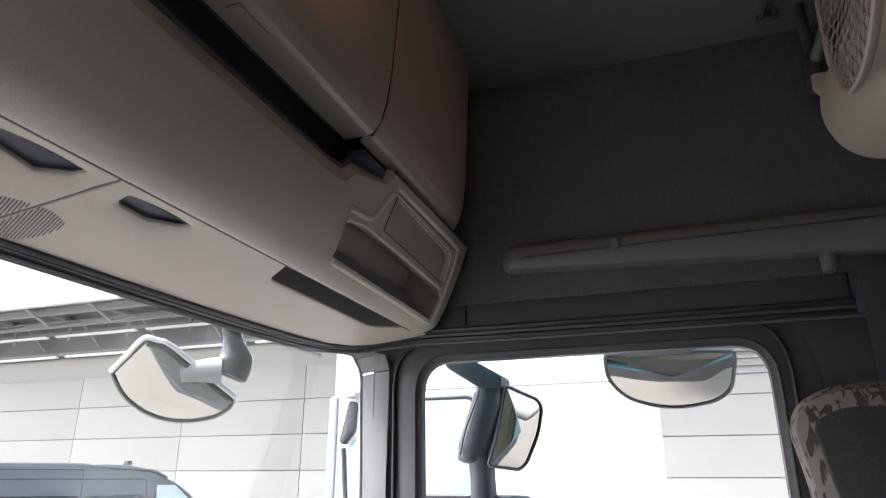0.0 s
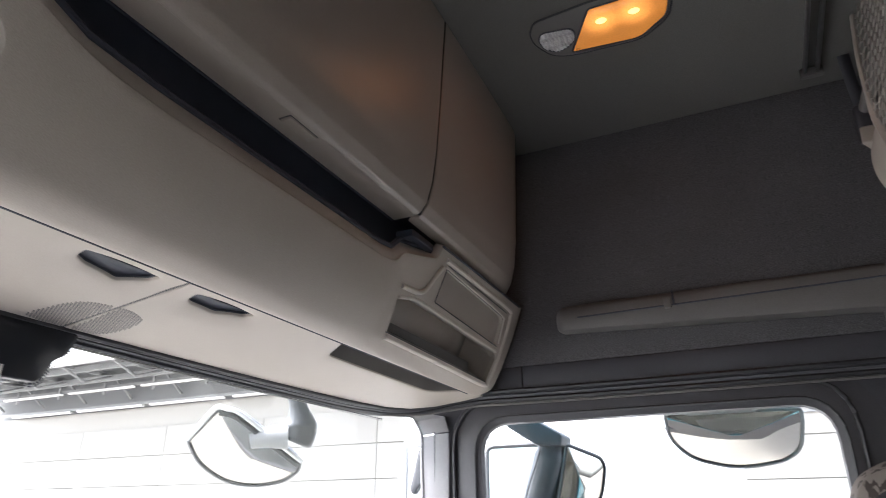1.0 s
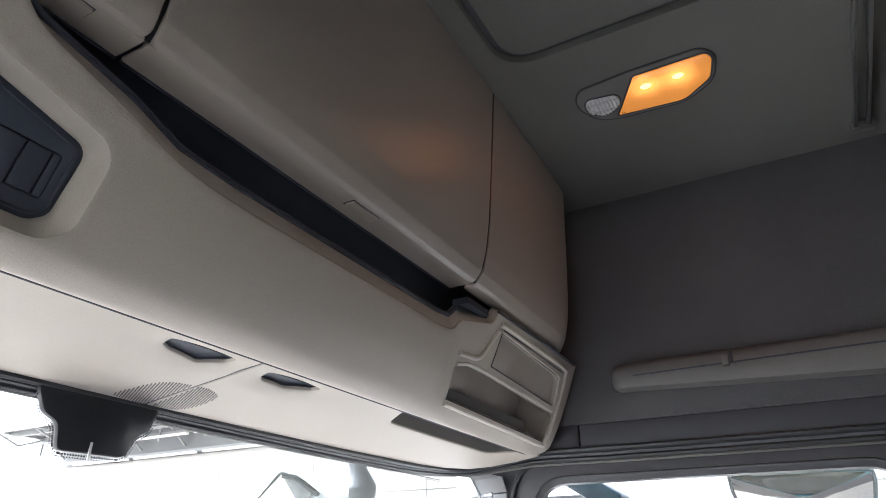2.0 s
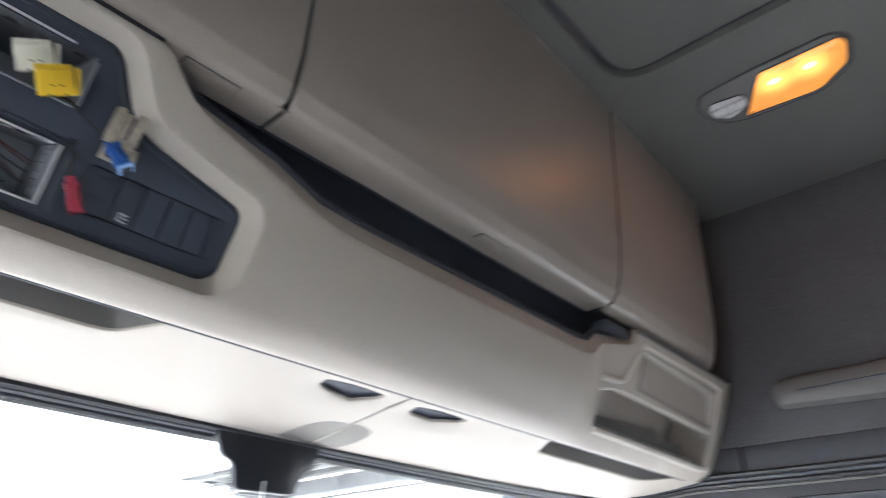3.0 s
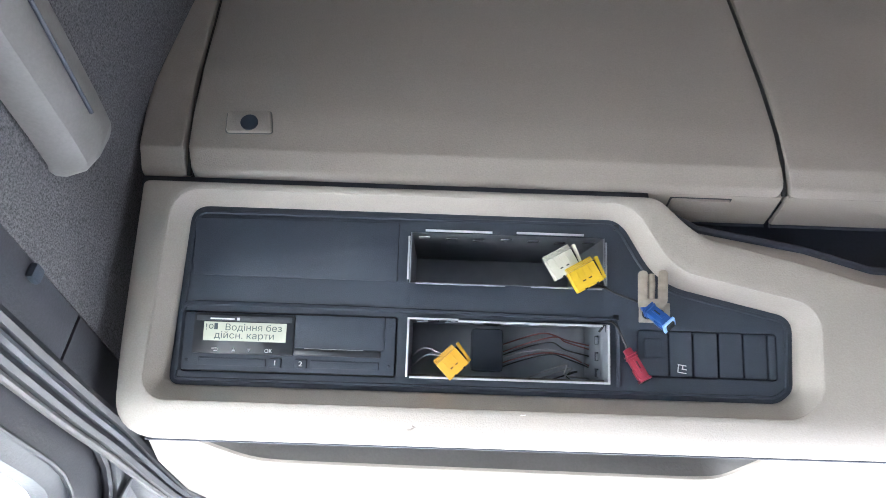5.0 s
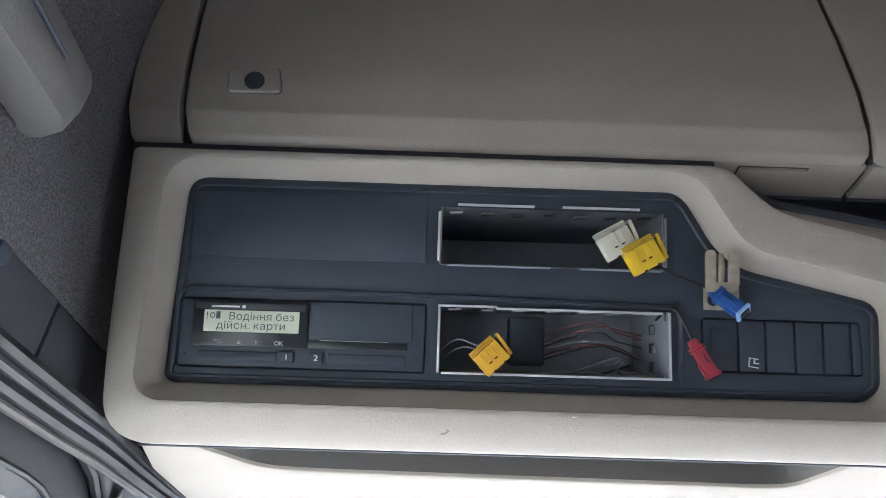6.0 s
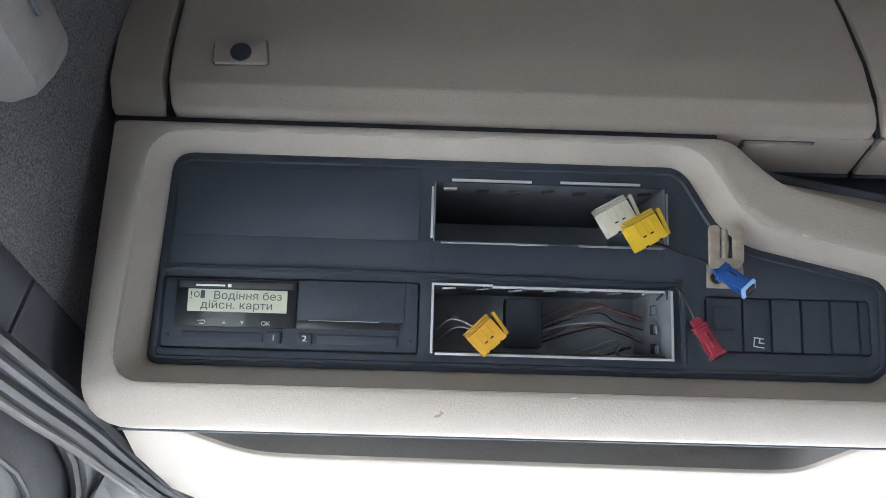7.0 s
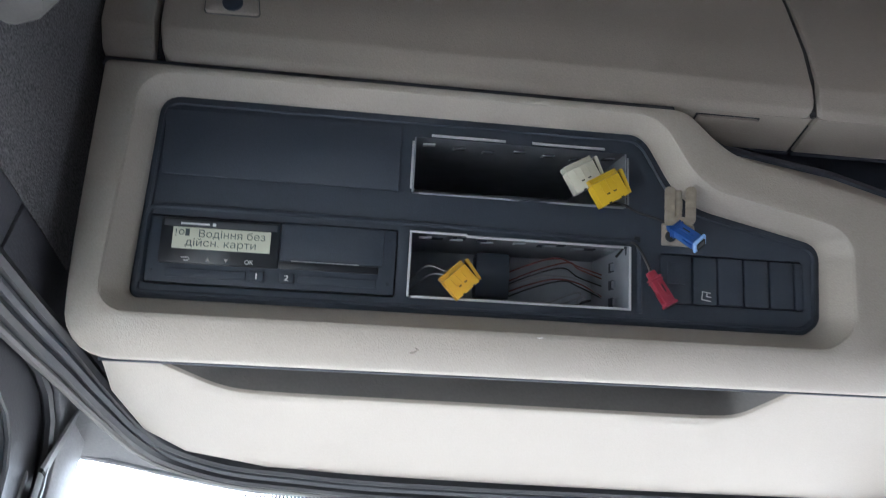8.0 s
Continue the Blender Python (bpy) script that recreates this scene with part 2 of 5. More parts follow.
def plate(fmap, outer, holes=(), thick=0.004, edge=0.0015, step=0.05, back=True, bm=None):
    """A sheet bent by fmap(u, v, w): an outline with holes, its edges rounded off, walls down to -thick."""
    bm = bm or bmesh.new()
    outer = dense(outer, step)
    holes = [dense(h, step) for h in holes]
    front = [grown(outer, -edge)] + [grown(h, edge) for h in holes]
    rim = [outer] + holes
    pts, edges = [], []
    for loop in front:
        base = len(pts)
        pts += [Vector(p) for p in loop]
        edges += [(base + i, base + (i + 1) % len(loop)) for i in range(len(loop))]
    keep_in, keep_out = grown(front[0], -step * 0.3), [grown(h, step * 0.3) for h in front[1:]]
    us, vs = [p[0] for p in outer], [p[1] for p in outer]
    nu, nv = int((max(us) - min(us)) / step), int((max(vs) - min(vs)) / step)
    for i in range(1, nu):
        for j in range(1, nv):
            q = (lerp(min(us), max(us), i / nu), lerp(min(vs), max(vs), j / nv))
            if inside(q, keep_in) and not any(inside(q, h) for h in keep_out):
                pts.append(Vector(q))
    from mathutils.geometry import delaunay_2d_cdt
    vco, _, tris, *_ = delaunay_2d_cdt(pts, edges, [], 0, 1e-7)
    keep = []
    for tri in tris:
        c = sum((vco[i] for i in tri), Vector((0, 0))) / len(tri)
        if inside(c, front[0]) and not any(inside(c, h) for h in front[1:]):
            keep.append(tri)
    top = [bm.verts.new(fmap(p.x, p.y, 0)) for p in vco]
    for tri in keep:
        bm.faces.new([top[i] for i in tri])
    for f, r in zip(front, rim):
        a = [bm.verts.new(fmap(*p, 0)) for p in f]
        m = [bm.verts.new(fmap(lerp(p[0], q[0], 0.7), lerp(p[1], q[1], 0.7), -edge * 0.3)) for p, q in zip(f, r)]
        b = [bm.verts.new(fmap(*p, -edge)) for p in r]
        c = [bm.verts.new(fmap(*p, -thick)) for p in r]
        for l1, l2 in ((a, m), (m, b), (b, c)):
            for i in range(len(l1)):
                j = (i + 1) % len(l1)
                bm.faces.new((l1[i], l1[j], l2[j], l2[i]))
    if back:
        low = [bm.verts.new(fmap(p.x, p.y, -thick)) for p in vco]
        for tri in keep:
            bm.faces.new([low[i] for i in reversed(tri)])
    bmesh.ops.remove_doubles(bm, verts=bm.verts[:], dist=1e-5)
    loose = [v for v in bm.verts if not v.link_faces]
    bmesh.ops.delete(bm, geom=loose, context="VERTS")
    return bm


def band(fmap, loops, bm=None, closed=True):
    """Skin between outlines of equal count; each is (points, w)."""
    bm = bm or bmesh.new()
    rows = [[bm.verts.new(fmap(*p, w)) for p in pts] for pts, w in loops]
    for a, b in zip(rows, rows[1:]):
        for i in range(len(a) if closed else len(a) - 1):
            j = (i + 1) % len(a)
            bm.faces.new((a[i], a[j], b[j], b[i]))
    return bm


def box(size, at=(0, 0, 0), bevel=0.0, turn=None, bm=None, segments=2):
    out = bmesh.new()
    bmesh.ops.create_cube(out, size=1)
    bmesh.ops.scale(out, vec=size, verts=out.verts[:])
    if bevel:
        bmesh.ops.bevel(out, geom=out.edges[:], offset=bevel, segments=segments, affect="EDGES", profile=0.6)
    m = Matrix.Translation(at) @ (turn.to_4x4() if turn else Matrix())
    bmesh.ops.transform(out, matrix=m, verts=out.verts[:])
    if bm is None:
        return out
    me = bpy.data.meshes.new("tmp")
    out.to_mesh(me)
    out.free()
    bm.from_mesh(me)
    bpy.data.meshes.remove(me)
    return bm


def tube(points, r, n=8, closed=False, flat=1.0, bm=None, side=None):
    """A round (or flattened) cord along points."""
    bm = bm or bmesh.new()
    pts = [Vector(p) for p in points]
    rings, ref = [], Vector(side) if side else Vector((0.12, 0.21, 0.97))
    for i, p in enumerate(pts):
        a = pts[i - 1] if (i or closed) else p
        b = pts[(i + 1) % len(pts)] if (i < len(pts) - 1 or closed) else p
        d = (b - a).normalized()
        s = d.cross(ref)
        s = s.normalized() if s.length > 1e-4 else d.orthogonal().normalized()
        u = s.cross(d).normalized()
        rr = r[i] if isinstance(r, (list, tuple)) else r
        rings.append([bm.verts.new(p + s * math.cos(t) * rr + u * math.sin(t) * rr * flat)
                      for t in (2 * math.pi * k / n for k in range(n))])
    for i in range(len(rings) if closed else len(rings) - 1):
        a, b = rings[i], rings[(i + 1) % len(rings)]
        for k in range(n):
            bm.faces.new((a[k], a[(k + 1) % n], b[(k + 1) % n], b[k]))
    if not closed:
        bm.faces.new(rings[0][::-1])
        bm.faces.new(rings[-1])
    return bm


def smooth_path(points, n=6):
    """A Catmull-Rom line through points."""
    p = [Vector(q) for q in points]
    p = [p[0] * 2 - p[1]] + p + [p[-1] * 2 - p[-2]]
    out = []
    for a, b, c, d in zip(p, p[1:], p[2:], p[3:]):
        for j in range(n):
            t = j / n
            out.append(0.5 * ((2 * b) + (c - a) * t + (2 * a - 5 * b + 4 * c - d) * t * t + (3 * b - a - 3 * c + d) * t ** 3))
    return out + [p[-2]]


def lettering(name, text, size, m, mat, parent, align="LEFT", stretch=1.0):
    """Print in Blender's own font, as a thin mesh part; m places it, reading along x with y up."""
    cu = bpy.data.curves.new(name, "FONT")
    cu.body, cu.size, cu.align_x = text, 1.0, align
    tmp = new("tmp", cu)
    bpy.context.view_layer.update()
    outline = tmp.to_curve(bpy.context.evaluated_depsgraph_get())
    loops = []
    for sp in outline.splines:
        pts = sp.bezier_points
        loop = []
        for a, b in zip(pts, list(pts[1:]) + [pts[0]]):
            straight = (a.handle_right - a.co).length < 1e-5 and (b.handle_left - b.co).length < 1e-5
            for t in ((0,) if straight else (0, 0.25, 0.5, 0.75)):
                q = a.co * (1 - t) ** 3 + a.handle_right * 3 * t * (1 - t) ** 2 + b.handle_left * 3 * t * t * (1 - t) + b.co * t ** 3
                loop.append((q.x, q.y))
        loops.append(loop)
    tmp.to_curve_clear()
    bpy.data.objects.remove(tmp)
    from mathutils.geometry import delaunay_2d_cdt
    pts, edges = [], []
    for loop in loops:
        base = len(pts)
        pts += [Vector(p) for p in loop]
        edges += [(base + i, base + (i + 1) % len(loop)) for i in range(len(loop))]
    vco, _, tris, *_ = delaunay_2d_cdt(pts, edges, [], 0, 1e-6)
    bm = bmesh.new()
    vs = [bm.verts.new(m @ Vector((p.x * size * stretch, p.y * size, 0))) for p in vco]
    for tri in tris:
        c = sum((vco[i] for i in tri), Vector((0, 0))) / 3
        if sum(inside(c, loop) for loop in loops) % 2:
            bm.faces.new([vs[i] for i in tri])
    bmesh.ops.delete(bm, geom=[v for v in bm.verts if not v.link_faces], context="VERTS")
    return part(name, bm, mat, parent, smooth=False)


# ---- the overhead front: shapes shared by console, panel and lockers ----
PY, PZ = 0.9771, 1.5380
SA, CA = 0.4384, 0.8988
PANEL_TURN = Matrix(((1, 0, 0), (0, -SA, -CA), (0, CA, -SA)))


def on_panel(x, up, out):
    """A place by its way along the dash-radio panel's plane: across, up its slope, out of it."""
    return Vector((x, PY - SA * up - CA * out, PZ + CA * up - SA * out))


def panel_pose(x, up, out, spin=0):
    return Matrix.Translation(on_panel(x, up, out)) @ PANEL_TURN.to_4x4() @ Matrix.Rotation(radians(spin), 4, "Z")


SHELF_EDGE = [(-0.378, 0.150), (-0.355, 0.138), (-0.262, 0.1225), (-0.203, 0.1060), (-0.128, 0.1025), (0.29, 0.1025), (0.325, 0.106), (0.345, 0.124), (0.436, 0.139)]
SHELF_CREASE = [(-0.378, 0.1475), (-0.355, 0.1315), (-0.262, 0.1100), (-0.203, 0.0920), (-0.128, 0.0875), (0.29, 0.0875), (0.325, 0.092), (0.345, 0.113), (0.436, 0.135)]


def console_map(x, up, w):
    swell = step_curve([(-0.060, 0.0010), (-0.053, 0.0085), (-0.045, 0.0155), (-0.037, 0.0213), (-0.030, 0.0254), (-0.026, 0.0271), (-0.022, 0.0281), (-0.016, 0.0288), (-0.010, 0.0292), (0.006, 0.0297), (0.025, 0.0297), (0.05, 0.0284), (0.08, 0.0264), (0.17, 0.0200)], up)
    valley = -0.0045 * math.exp(-((x - 0.350) / 0.018) ** 2) * min(1.0, max(0.0, (up + 0.02) / 0.04))
    bulge = 0.007 * math.sin(math.pi * min(1.0, max(0.0, (up + 0.053) / 0.16))) * min(1.0, max(0.0, (x + 0.25) / 0.12), 1.0) * min(1.0, max(0.0, (0.37 - x) / 0.08))
    return on_panel(x, up, swell + valley + bulge + w)


def door_y(z):
    return step_curve([(1.685, 0.8950), (1.6897, 0.8920), (1.6928, 0.8866), (1.6938, 0.8854), (1.7090, 0.8764), (1.7105, 0.8757), (1.745, 0.8672), (1.80, 0.8615), (1.90, 0.857), (2.10, 0.850)], z)


def end_curl(x):
    return 0.10 * max(0.0, (x - 0.70) / 0.145) ** 3


def door_map(x, z, w):
    return Vector((x, door_y(z) + end_curl(x) - w, z))


def visor_map(x, y, w):
    bowl = sum(0.0055 * max(0.0, 1 - ((x - gx) / 0.082) ** 2 - ((y - 1.031) / 0.040) ** 2) ** 1.5 for gx in (-0.055, 0.098))
    return Vector((x, y, lerp(1.4905, 1.459, (y - 0.985) / 0.205) + bowl - w))


def wall_x(z):
    return step_curve([(0.0, 0.915), (1.2, 0.876), (1.50, 0.866), (1.56, 0.865), (1.75, 0.858), (1.95, 0.842), (2.10, 0.820)], z)


def wall_map(s):
    return lambda y, z, w: Vector((s * (wall_x(z) - w), y, z))


# ---- structure: ceiling, walls, floor ----
hatch_line = rounded([(-0.315, 0.05), (0.315, 0.05), (0.315, 0.795), (-0.315, 0.795)], 0.06, 6)
ceiling_map = lambda x, y, w: Vector((x, y, 2.05 - w + 0.035 * (1 - (x / 0.84) ** 2)))
tagged(part("ceiling", plate(ceiling_map, [(-0.84, -0.95), (0.84, -0.95), (0.84, 1.0), (-0.84, 1.0)], [grown(hatch_line, 0.012)],
                             0.03, 0.012, 0.08), headliner), "grey cloth headliner of a lorry cab", "ceiling", kind="structure")
# Unseen sheet added over the ceiling to stop light leaking in.
tagged(part("roof_skin", box((1.9, 2.3, 0.03), (0, 0.10, 2.125)), dark_trim), "unseen outer roof sheet that keeps light out", "ceiling", kind="structure")
hatch = thing("roof_hatch", "grey roof hatch with a dark sunken seal round it", "hatch")
part("hatch_cover", plate(lambda x, y, w: ceiling_map(x, y, w - 0.004), hatch_line, (), 0.02, 0.008, 0.08), headliner, hatch)
part("seal", band(ceiling_map, [(grown(hatch_line, 0.022), -0.016), (grown(hatch_line, -0.01), -0.016)]), dark_trim, hatch, "dark sunken seal")

for s, side in ((1, "right"), (-1, "left")):
    wm = wall_map(s)
    win = rounded([(0.30, 0.86), (1.072, 0.86), (1.072, 1.486), (0.30, 1.486)], [0.05, 0.05, 0.10, 0.10], 6)
    tagged(part("wall_" + side, plate(wm, [(-0.95, 1.553), (1.06, 1.553), (1.06, 2.075), (-0.95, 2.075)], (), 0.03, 0.004, 0.07), fabric),
           "dark grey carpeted cab side wall above the door", "wall", kind="structure")
    tagged(part("wall_lower_" + side, plate(lambda y, z, w: wm(y, z, w - 0.012), [(-0.95, 0.0), (1.125, 0.0), (1.125, 1.495), (-0.95, 1.495)], [grown(win, 0.004)], 0.03, 0.003, 0.08),
                dark_trim), "dark plastic cab side round the door", "wall", kind="structure")
    trim_top = thing("trim_" + side, "dark plastic trim strip over the door", "trim", kind="structure")
    for y0, y1 in ((-0.95, 0.186), (0.188, 0.9035), (0.9055, 1.17)):
        part("trim_strip", plate(wm, [(y0, 1.497), (y1, 1.497), (y1, 1.5535), (y0, 1.5535)], (), 0.01, 0.003, 0.08), dark_trim, trim_top)
    if s < 0:
        part("plug_button", box((0.006, 0.012, 0.012), (-0.8625, 0.831, 1.5445), 0.0025), black_plastic, trim_top, "small dark plug button")
    part("plug_dot", box((0.004, 0.006, 0.006), (s * 0.8635, 0.899, 1.5035), 0.0015), tray_black, trim_top)

    # the door with its sunken window frame, seals and glass
    door = thing("cab_door", "grey cab door with rubber seals and a clear side window", "door", kind="structure")
    pane = rounded([(0.335, 0.93), (1.008, 0.93), (1.008, 1.437), (0.335, 1.437)], [0.04, 0.04, 0.065, 0.065], 6)
    for line, w, r, name in ((grown(win, -0.002), -0.002, 0.0045, "outer_seal"), (grown(pane, 0.013), -0.0015, 0.0024, "inner_seal")):
        part(name, tube([wm(*p, w) for p in line], r, 8, True), rubber, door, "black rubber door seal")
    part("window_frame", band(wm, [(grown(pane, 0.078), -0.010), (grown(pane, 0.066), -0.009), (grown(pane, 0.050), -0.007), (grown(pane, 0.036), -0.003), (grown(pane, 0.014), -0.002), (grown(pane, 0.010), -0.006), (pane, -0.009),
                                   (grown(pane, -0.002), -0.022)]), door_grey, door, "grey plastic window frame")
    part("door_panel", plate(lambda y, z, w: wm(y, z, w - 0.01), rounded([(0.32, 0.05), (1.05, 0.05), (1.05, 0.850), (0.32, 0.850)], 0.02), (), 0.03, 0.004, 0.1), dark_trim, door)
    glass = part("window_pane", plate(lambda y, z, w: wm(y, z, w - 0.018), grown(pane, 0.003), (), 0.004, 0.0005, 0.2), window_glass, door, "clear side glass")
    glass.visible_shadow = False

    # pale corner piece between the door seal and the windscreen
    arc = [p for p in grown(win, 0.007) if p[0] > 0.955 and p[1] > 1.36]
    if s < 0:
        part("corner_piece", plate(lambda y, z, w: wm(y, z, w + 0.002), arc + [(0.955, 1.499), (1.105, 1.499), (1.125, 1.36)], (), 0.006, 0.0015, 0.05), pillar_grey, door, "pale grey corner cover")

    # front pillar between door and windscreen
    pillar = tagged(new("pillar_" + side), "grey plastic front pillar with a seam near its top", "pillar", kind="structure")
    inner_edge = [(0.55, 1.200, 1.452), (0.70, 1.186, 1.455), (0.77, 1.172, 1.459), (0.828, 1.128, 1.466), (0.858, 1.062, 1.480), (0.866, 1.050, 1.4255), (0.868, 1.060, 1.36), (0.874, 1.062, 1.20), (0.885, 1.064, 0.9), (0.895, 1.066, 0.5)]
    outer_edge = [(0.55, 1.209, 1.451), (0.72, 1.197, 1.454), (0.80, 1.178, 1.460), (0.858, 1.150, 1.464), (0.893, 1.122, 1.458), (0.905, 1.150, 1.4255), (0.910, 1.160, 1.36), (0.914, 1.180, 1.20), (0.92, 1.22, 0.9), (0.92, 1.26, 0.5)]
    if s > 0:
        inner_edge[3:] = [(0.832, 1.120, 1.464), (0.852, 1.082, 1.456), (0.866, 1.078, 1.4255), (0.868, 1.079, 1.36), (0.872, 1.083, 1.20), (0.882, 1.084, 0.9), (0.892, 1.086, 0.5)]
        outer_edge[3:] = [(0.868, 1.170, 1.464), (0.893, 1.172, 1.456), (0.905, 1.163, 1.4255), (0.905, 1.161, 1.36), (0.905, 1.155, 1.20), (0.91, 1.150, 0.9), (0.91, 1.145, 0.5)]
    for name, a, b in (("pillar_head", 0, 6), ("pillar_cover", 5, 10)):
        bm = bmesh.new()
        rows = []
        for p, q in zip(inner_edge[a:b], outer_edge[a:b]):
            p, q = Vector((s * p[0], p[1], p[2])), Vector((s * q[0], q[1], q[2]))
            if name == "pillar_cover" and p.z > 1.42:
                p.z, q.z = 1.4225, 1.4225
            bulge = Vector((-s * 0.010, -0.012, 0))
            rows.append([bm.verts.new(lerp(p, q, t) + bulge * math.sin(math.pi * t) ** 0.6 * min(1, (q - p).length / 0.08)) for t in (0, 0.08, 0.2, 0.35, 0.5, 0.65, 0.8, 0.92, 1.0)])
        for r1, r2 in zip(rows, rows[1:]):
            for k in range(8):
                bm.faces.new((r1[k], r1[k + 1], r2[k + 1], r2[k]))
        bmesh.ops.solidify(bm, geom=bm.faces[:], thickness=0.004)
        part(name, bm, pillar_grey, pillar)
    part("pillar_edge", tube(smooth_path([(s * x, y + 0.004, z) for x, y, z in outer_edge]), 0.0040), pillar_grey, pillar)
    if s < 0:
        part("end_block", box((0.030, 0.030, 0.055), (-0.893, 1.060, 1.398), 0.005, Euler((0, 0, radians(25))).to_matrix()), pillar_grey, pillar, "pale grey end block")
        part("strap", tube([(-0.884, 1.040, 1.426), (-0.888, 1.060, 1.430), (-0.895, 1.075, 1.424)], 0.0025, 6), rubber, pillar, "dark strap")
    tagged(part("cab_skin_" + side, box((0.03, 2.3, 0.62), (s * 0.915, 0.10, 1.80), 0.005), cab_paint), "teal painted outer sheet of the cab side", "wall", kind="structure")

    tagged(part("cab_skin_door_" + side, plate(lambda y, z, w: Vector((s * (0.930 + w), y, z)), [(-1.05, -0.35), (1.082, -0.35), (1.082, 1.500), (-1.05, 1.500)], [grown(win, -0.004)], 0.012, 0.003, 0.2), cab_paint),
           "teal painted outer sheet of the cab door", "wall", kind="structure")
    part("painted_edge", tube([wm(*p, 0.0005) for p in sorted(q for q in grown(win, 0.0045) if q[1] > 1.48 and q[0] > 0.42)], 0.0010, 6), cab_paint, door, "thin teal painted edge")

    # long grab rail, clip and coat knob
    rail = thing("grab_rail", "long grey moulded grab rail on the side wall", "rail")
    part("rail_body", plate(lambda y, z, w: Vector((s * (wall_x(z) - 0.034 - w + 0.022 * max(0, (y - 0.785) / 0.035) ** 2 + 0.012 * max(0, (z - 1.65) / 0.03)), y, z)),
                            rounded([(-0.9, 1.560), (0.10, 1.574), (0.26, 1.586), (0.820, 1.611), (0.820, 1.668), (0.26, 1.670), (-0.9, 1.65)], [0.01, 0.01, 0.01, 0.027, 0.027, 0.01, 0.01], 6), (), 0.03, 0.015, 0.03), rail_grey, rail)
    part("rail_groove", tube([(s * (wall_x(1.65) - 0.035), y, lerp(1.634, 1.640, (0.83 - y) / 0.6)) for y in (0.765, 0.7, 0.5, 0.3, 0.1, -0.3)], 0.0016, 6), tray_black, rail)
    part("clip", box((0.012, 0.014, 0.022), (s * (wall_x(1.65) - 0.040), 0.583, 1.640), 0.003), rail_grey, rail)
    part("clip_slot", box((0.006, 0.004, 0.03), (s * (wall_x(1.66) - 0.036), 0.572, 1.650), 0.001), tray_black, rail)
    knob = thing("coat_hook", "small grey plastic coat hook on the side wall", "hook")
    part("hook_body", box((0.03, 0.022, 0.045), (s * 0.850, 0.216, 1.574), 0.008), rail_grey, knob)

tagged(part("floor", box((1.9, 2.1, 0.03), (0, 0.12, -0.02)), closing_grey), "plain grey cab floor", "floor", kind="structure")
tagged(part("wall_rear", box((1.9, 0.03, 2.1), (0, -0.96, 1.03)), closing_grey), "plain grey cab rear wall", "wall", kind="structure")
tagged(part("wall_front_lower", box((1.9, 0.45, 0.80), (0, 1.12, 0.40), 0.03), dark_trim), "plain dark lower cab front below the windscreen", "wall", kind="structure")

# windscreen with its seal and sensor
screen = tagged(new("window_front"), "clear windscreen with a black seal along its top", "window", kind="structure")


def screen_map(x, z, w):
    return Vector((x, 1.20 + (1.46 - z) * 0.16 - 0.05 * (x / 0.92) ** 4 - w, z))


glass = part("window_pane", plate(screen_map, rounded([(-0.925, 0.72), (0.925, 0.72), (0.925, 1.472), (-0.925, 1.472)], 0.06), (), 0.006, 0.001, 0.15), window_glass, screen, "clear windscreen glass")
glass.visible_shadow = False
half_line = [(0.858, -0.30, 1.500, 0), (0.858, 0.20, 1.500, 0), (0.858, 0.50, 1.500, 0), (0.858, 0.80, 1.500, 0), (0.857, 0.93, 1.501, 0), (0.851, 1.00, 1.499, 0.1), (0.840, 1.05, 1.490, 0.3), (0.824, 1.098, 1.479, 0.55), (0.804, 1.130, 1.472, 0.8),
             (0.760, 1.156, 1.466, 1), (0.70, 1.166, 1.463, 1), (0.60, 1.176, 1.460, 1), (0.35, 1.188, 1.459, 1)]
seal_line = [(-x, y, z, k, -1) for x, y, z, k in half_line] + [(0, 1.193, 1.459, 1, 1)] + [(x, y, z, k, 1) for x, y, z, k in half_line[::-1]]
for off, r, mat, name, label in ((0.000, 0.0058, rubber, "top_seal", "black rubber seal"), (0.0095, 0.0045, frame_grey, "seal_ridge", "grey seal ridge"), (0.0185, 0.0055, rubber, "outer_seal", "black outer seal"),
                                 (0.0265, 0.0032, rail_grey, "seal_edge", "pale seal edge")):
    part(name, tube(smooth_path([Vector((x, y, z)) + Vector((0.25 * sgn * (1 - k), 0.92 * k, -0.97 + 0.55 * k)) * off for x, y, z, k, sgn in seal_line]), r), mat, screen, label)
tagged(part("wall_front_upper", box((1.9, 0.05, 0.63), (0, 1.232, 1.808)), dark_trim), "plain cab front above the windscreen", "wall", kind="structure")

def dots(places, r):
    bm = bmesh.new()
    for x, z in places:
        ring = [bm.verts.new(screen_map(x + r * math.cos(a), z + r * math.sin(a), 0.0068)) for a in (k * math.pi / 3 for k in range(6))]
        bm.faces.new(ring)
    return bm


part("frit_dots", dots([(x, 1.4490 - 0.006 * (x / 0.7) ** 2) for x in np.arange(-0.74, 0.74, 0.0034)], 0.0014), tray_black, screen, "fine black dotted edge")
part("frit_dots", dots([(x, 1.4458 - 0.006 * (x / 0.7) ** 2) for x in np.arange(-0.7383, 0.74, 0.0034)], 0.0009), tray_black, screen, "fine black dotted edge")
sensor = thing("rain_sensor", "black trapezoid sensor cover on the windscreen", "sensor")
sensor_line = rounded([(-0.128, 1.456), (0.034, 1.456), (0.026, 1.428), (0.012, 1.420), (0.002, 1.393), (-0.084, 1.391), (-0.092, 1.420), (-0.112, 1.428)], 0.008)
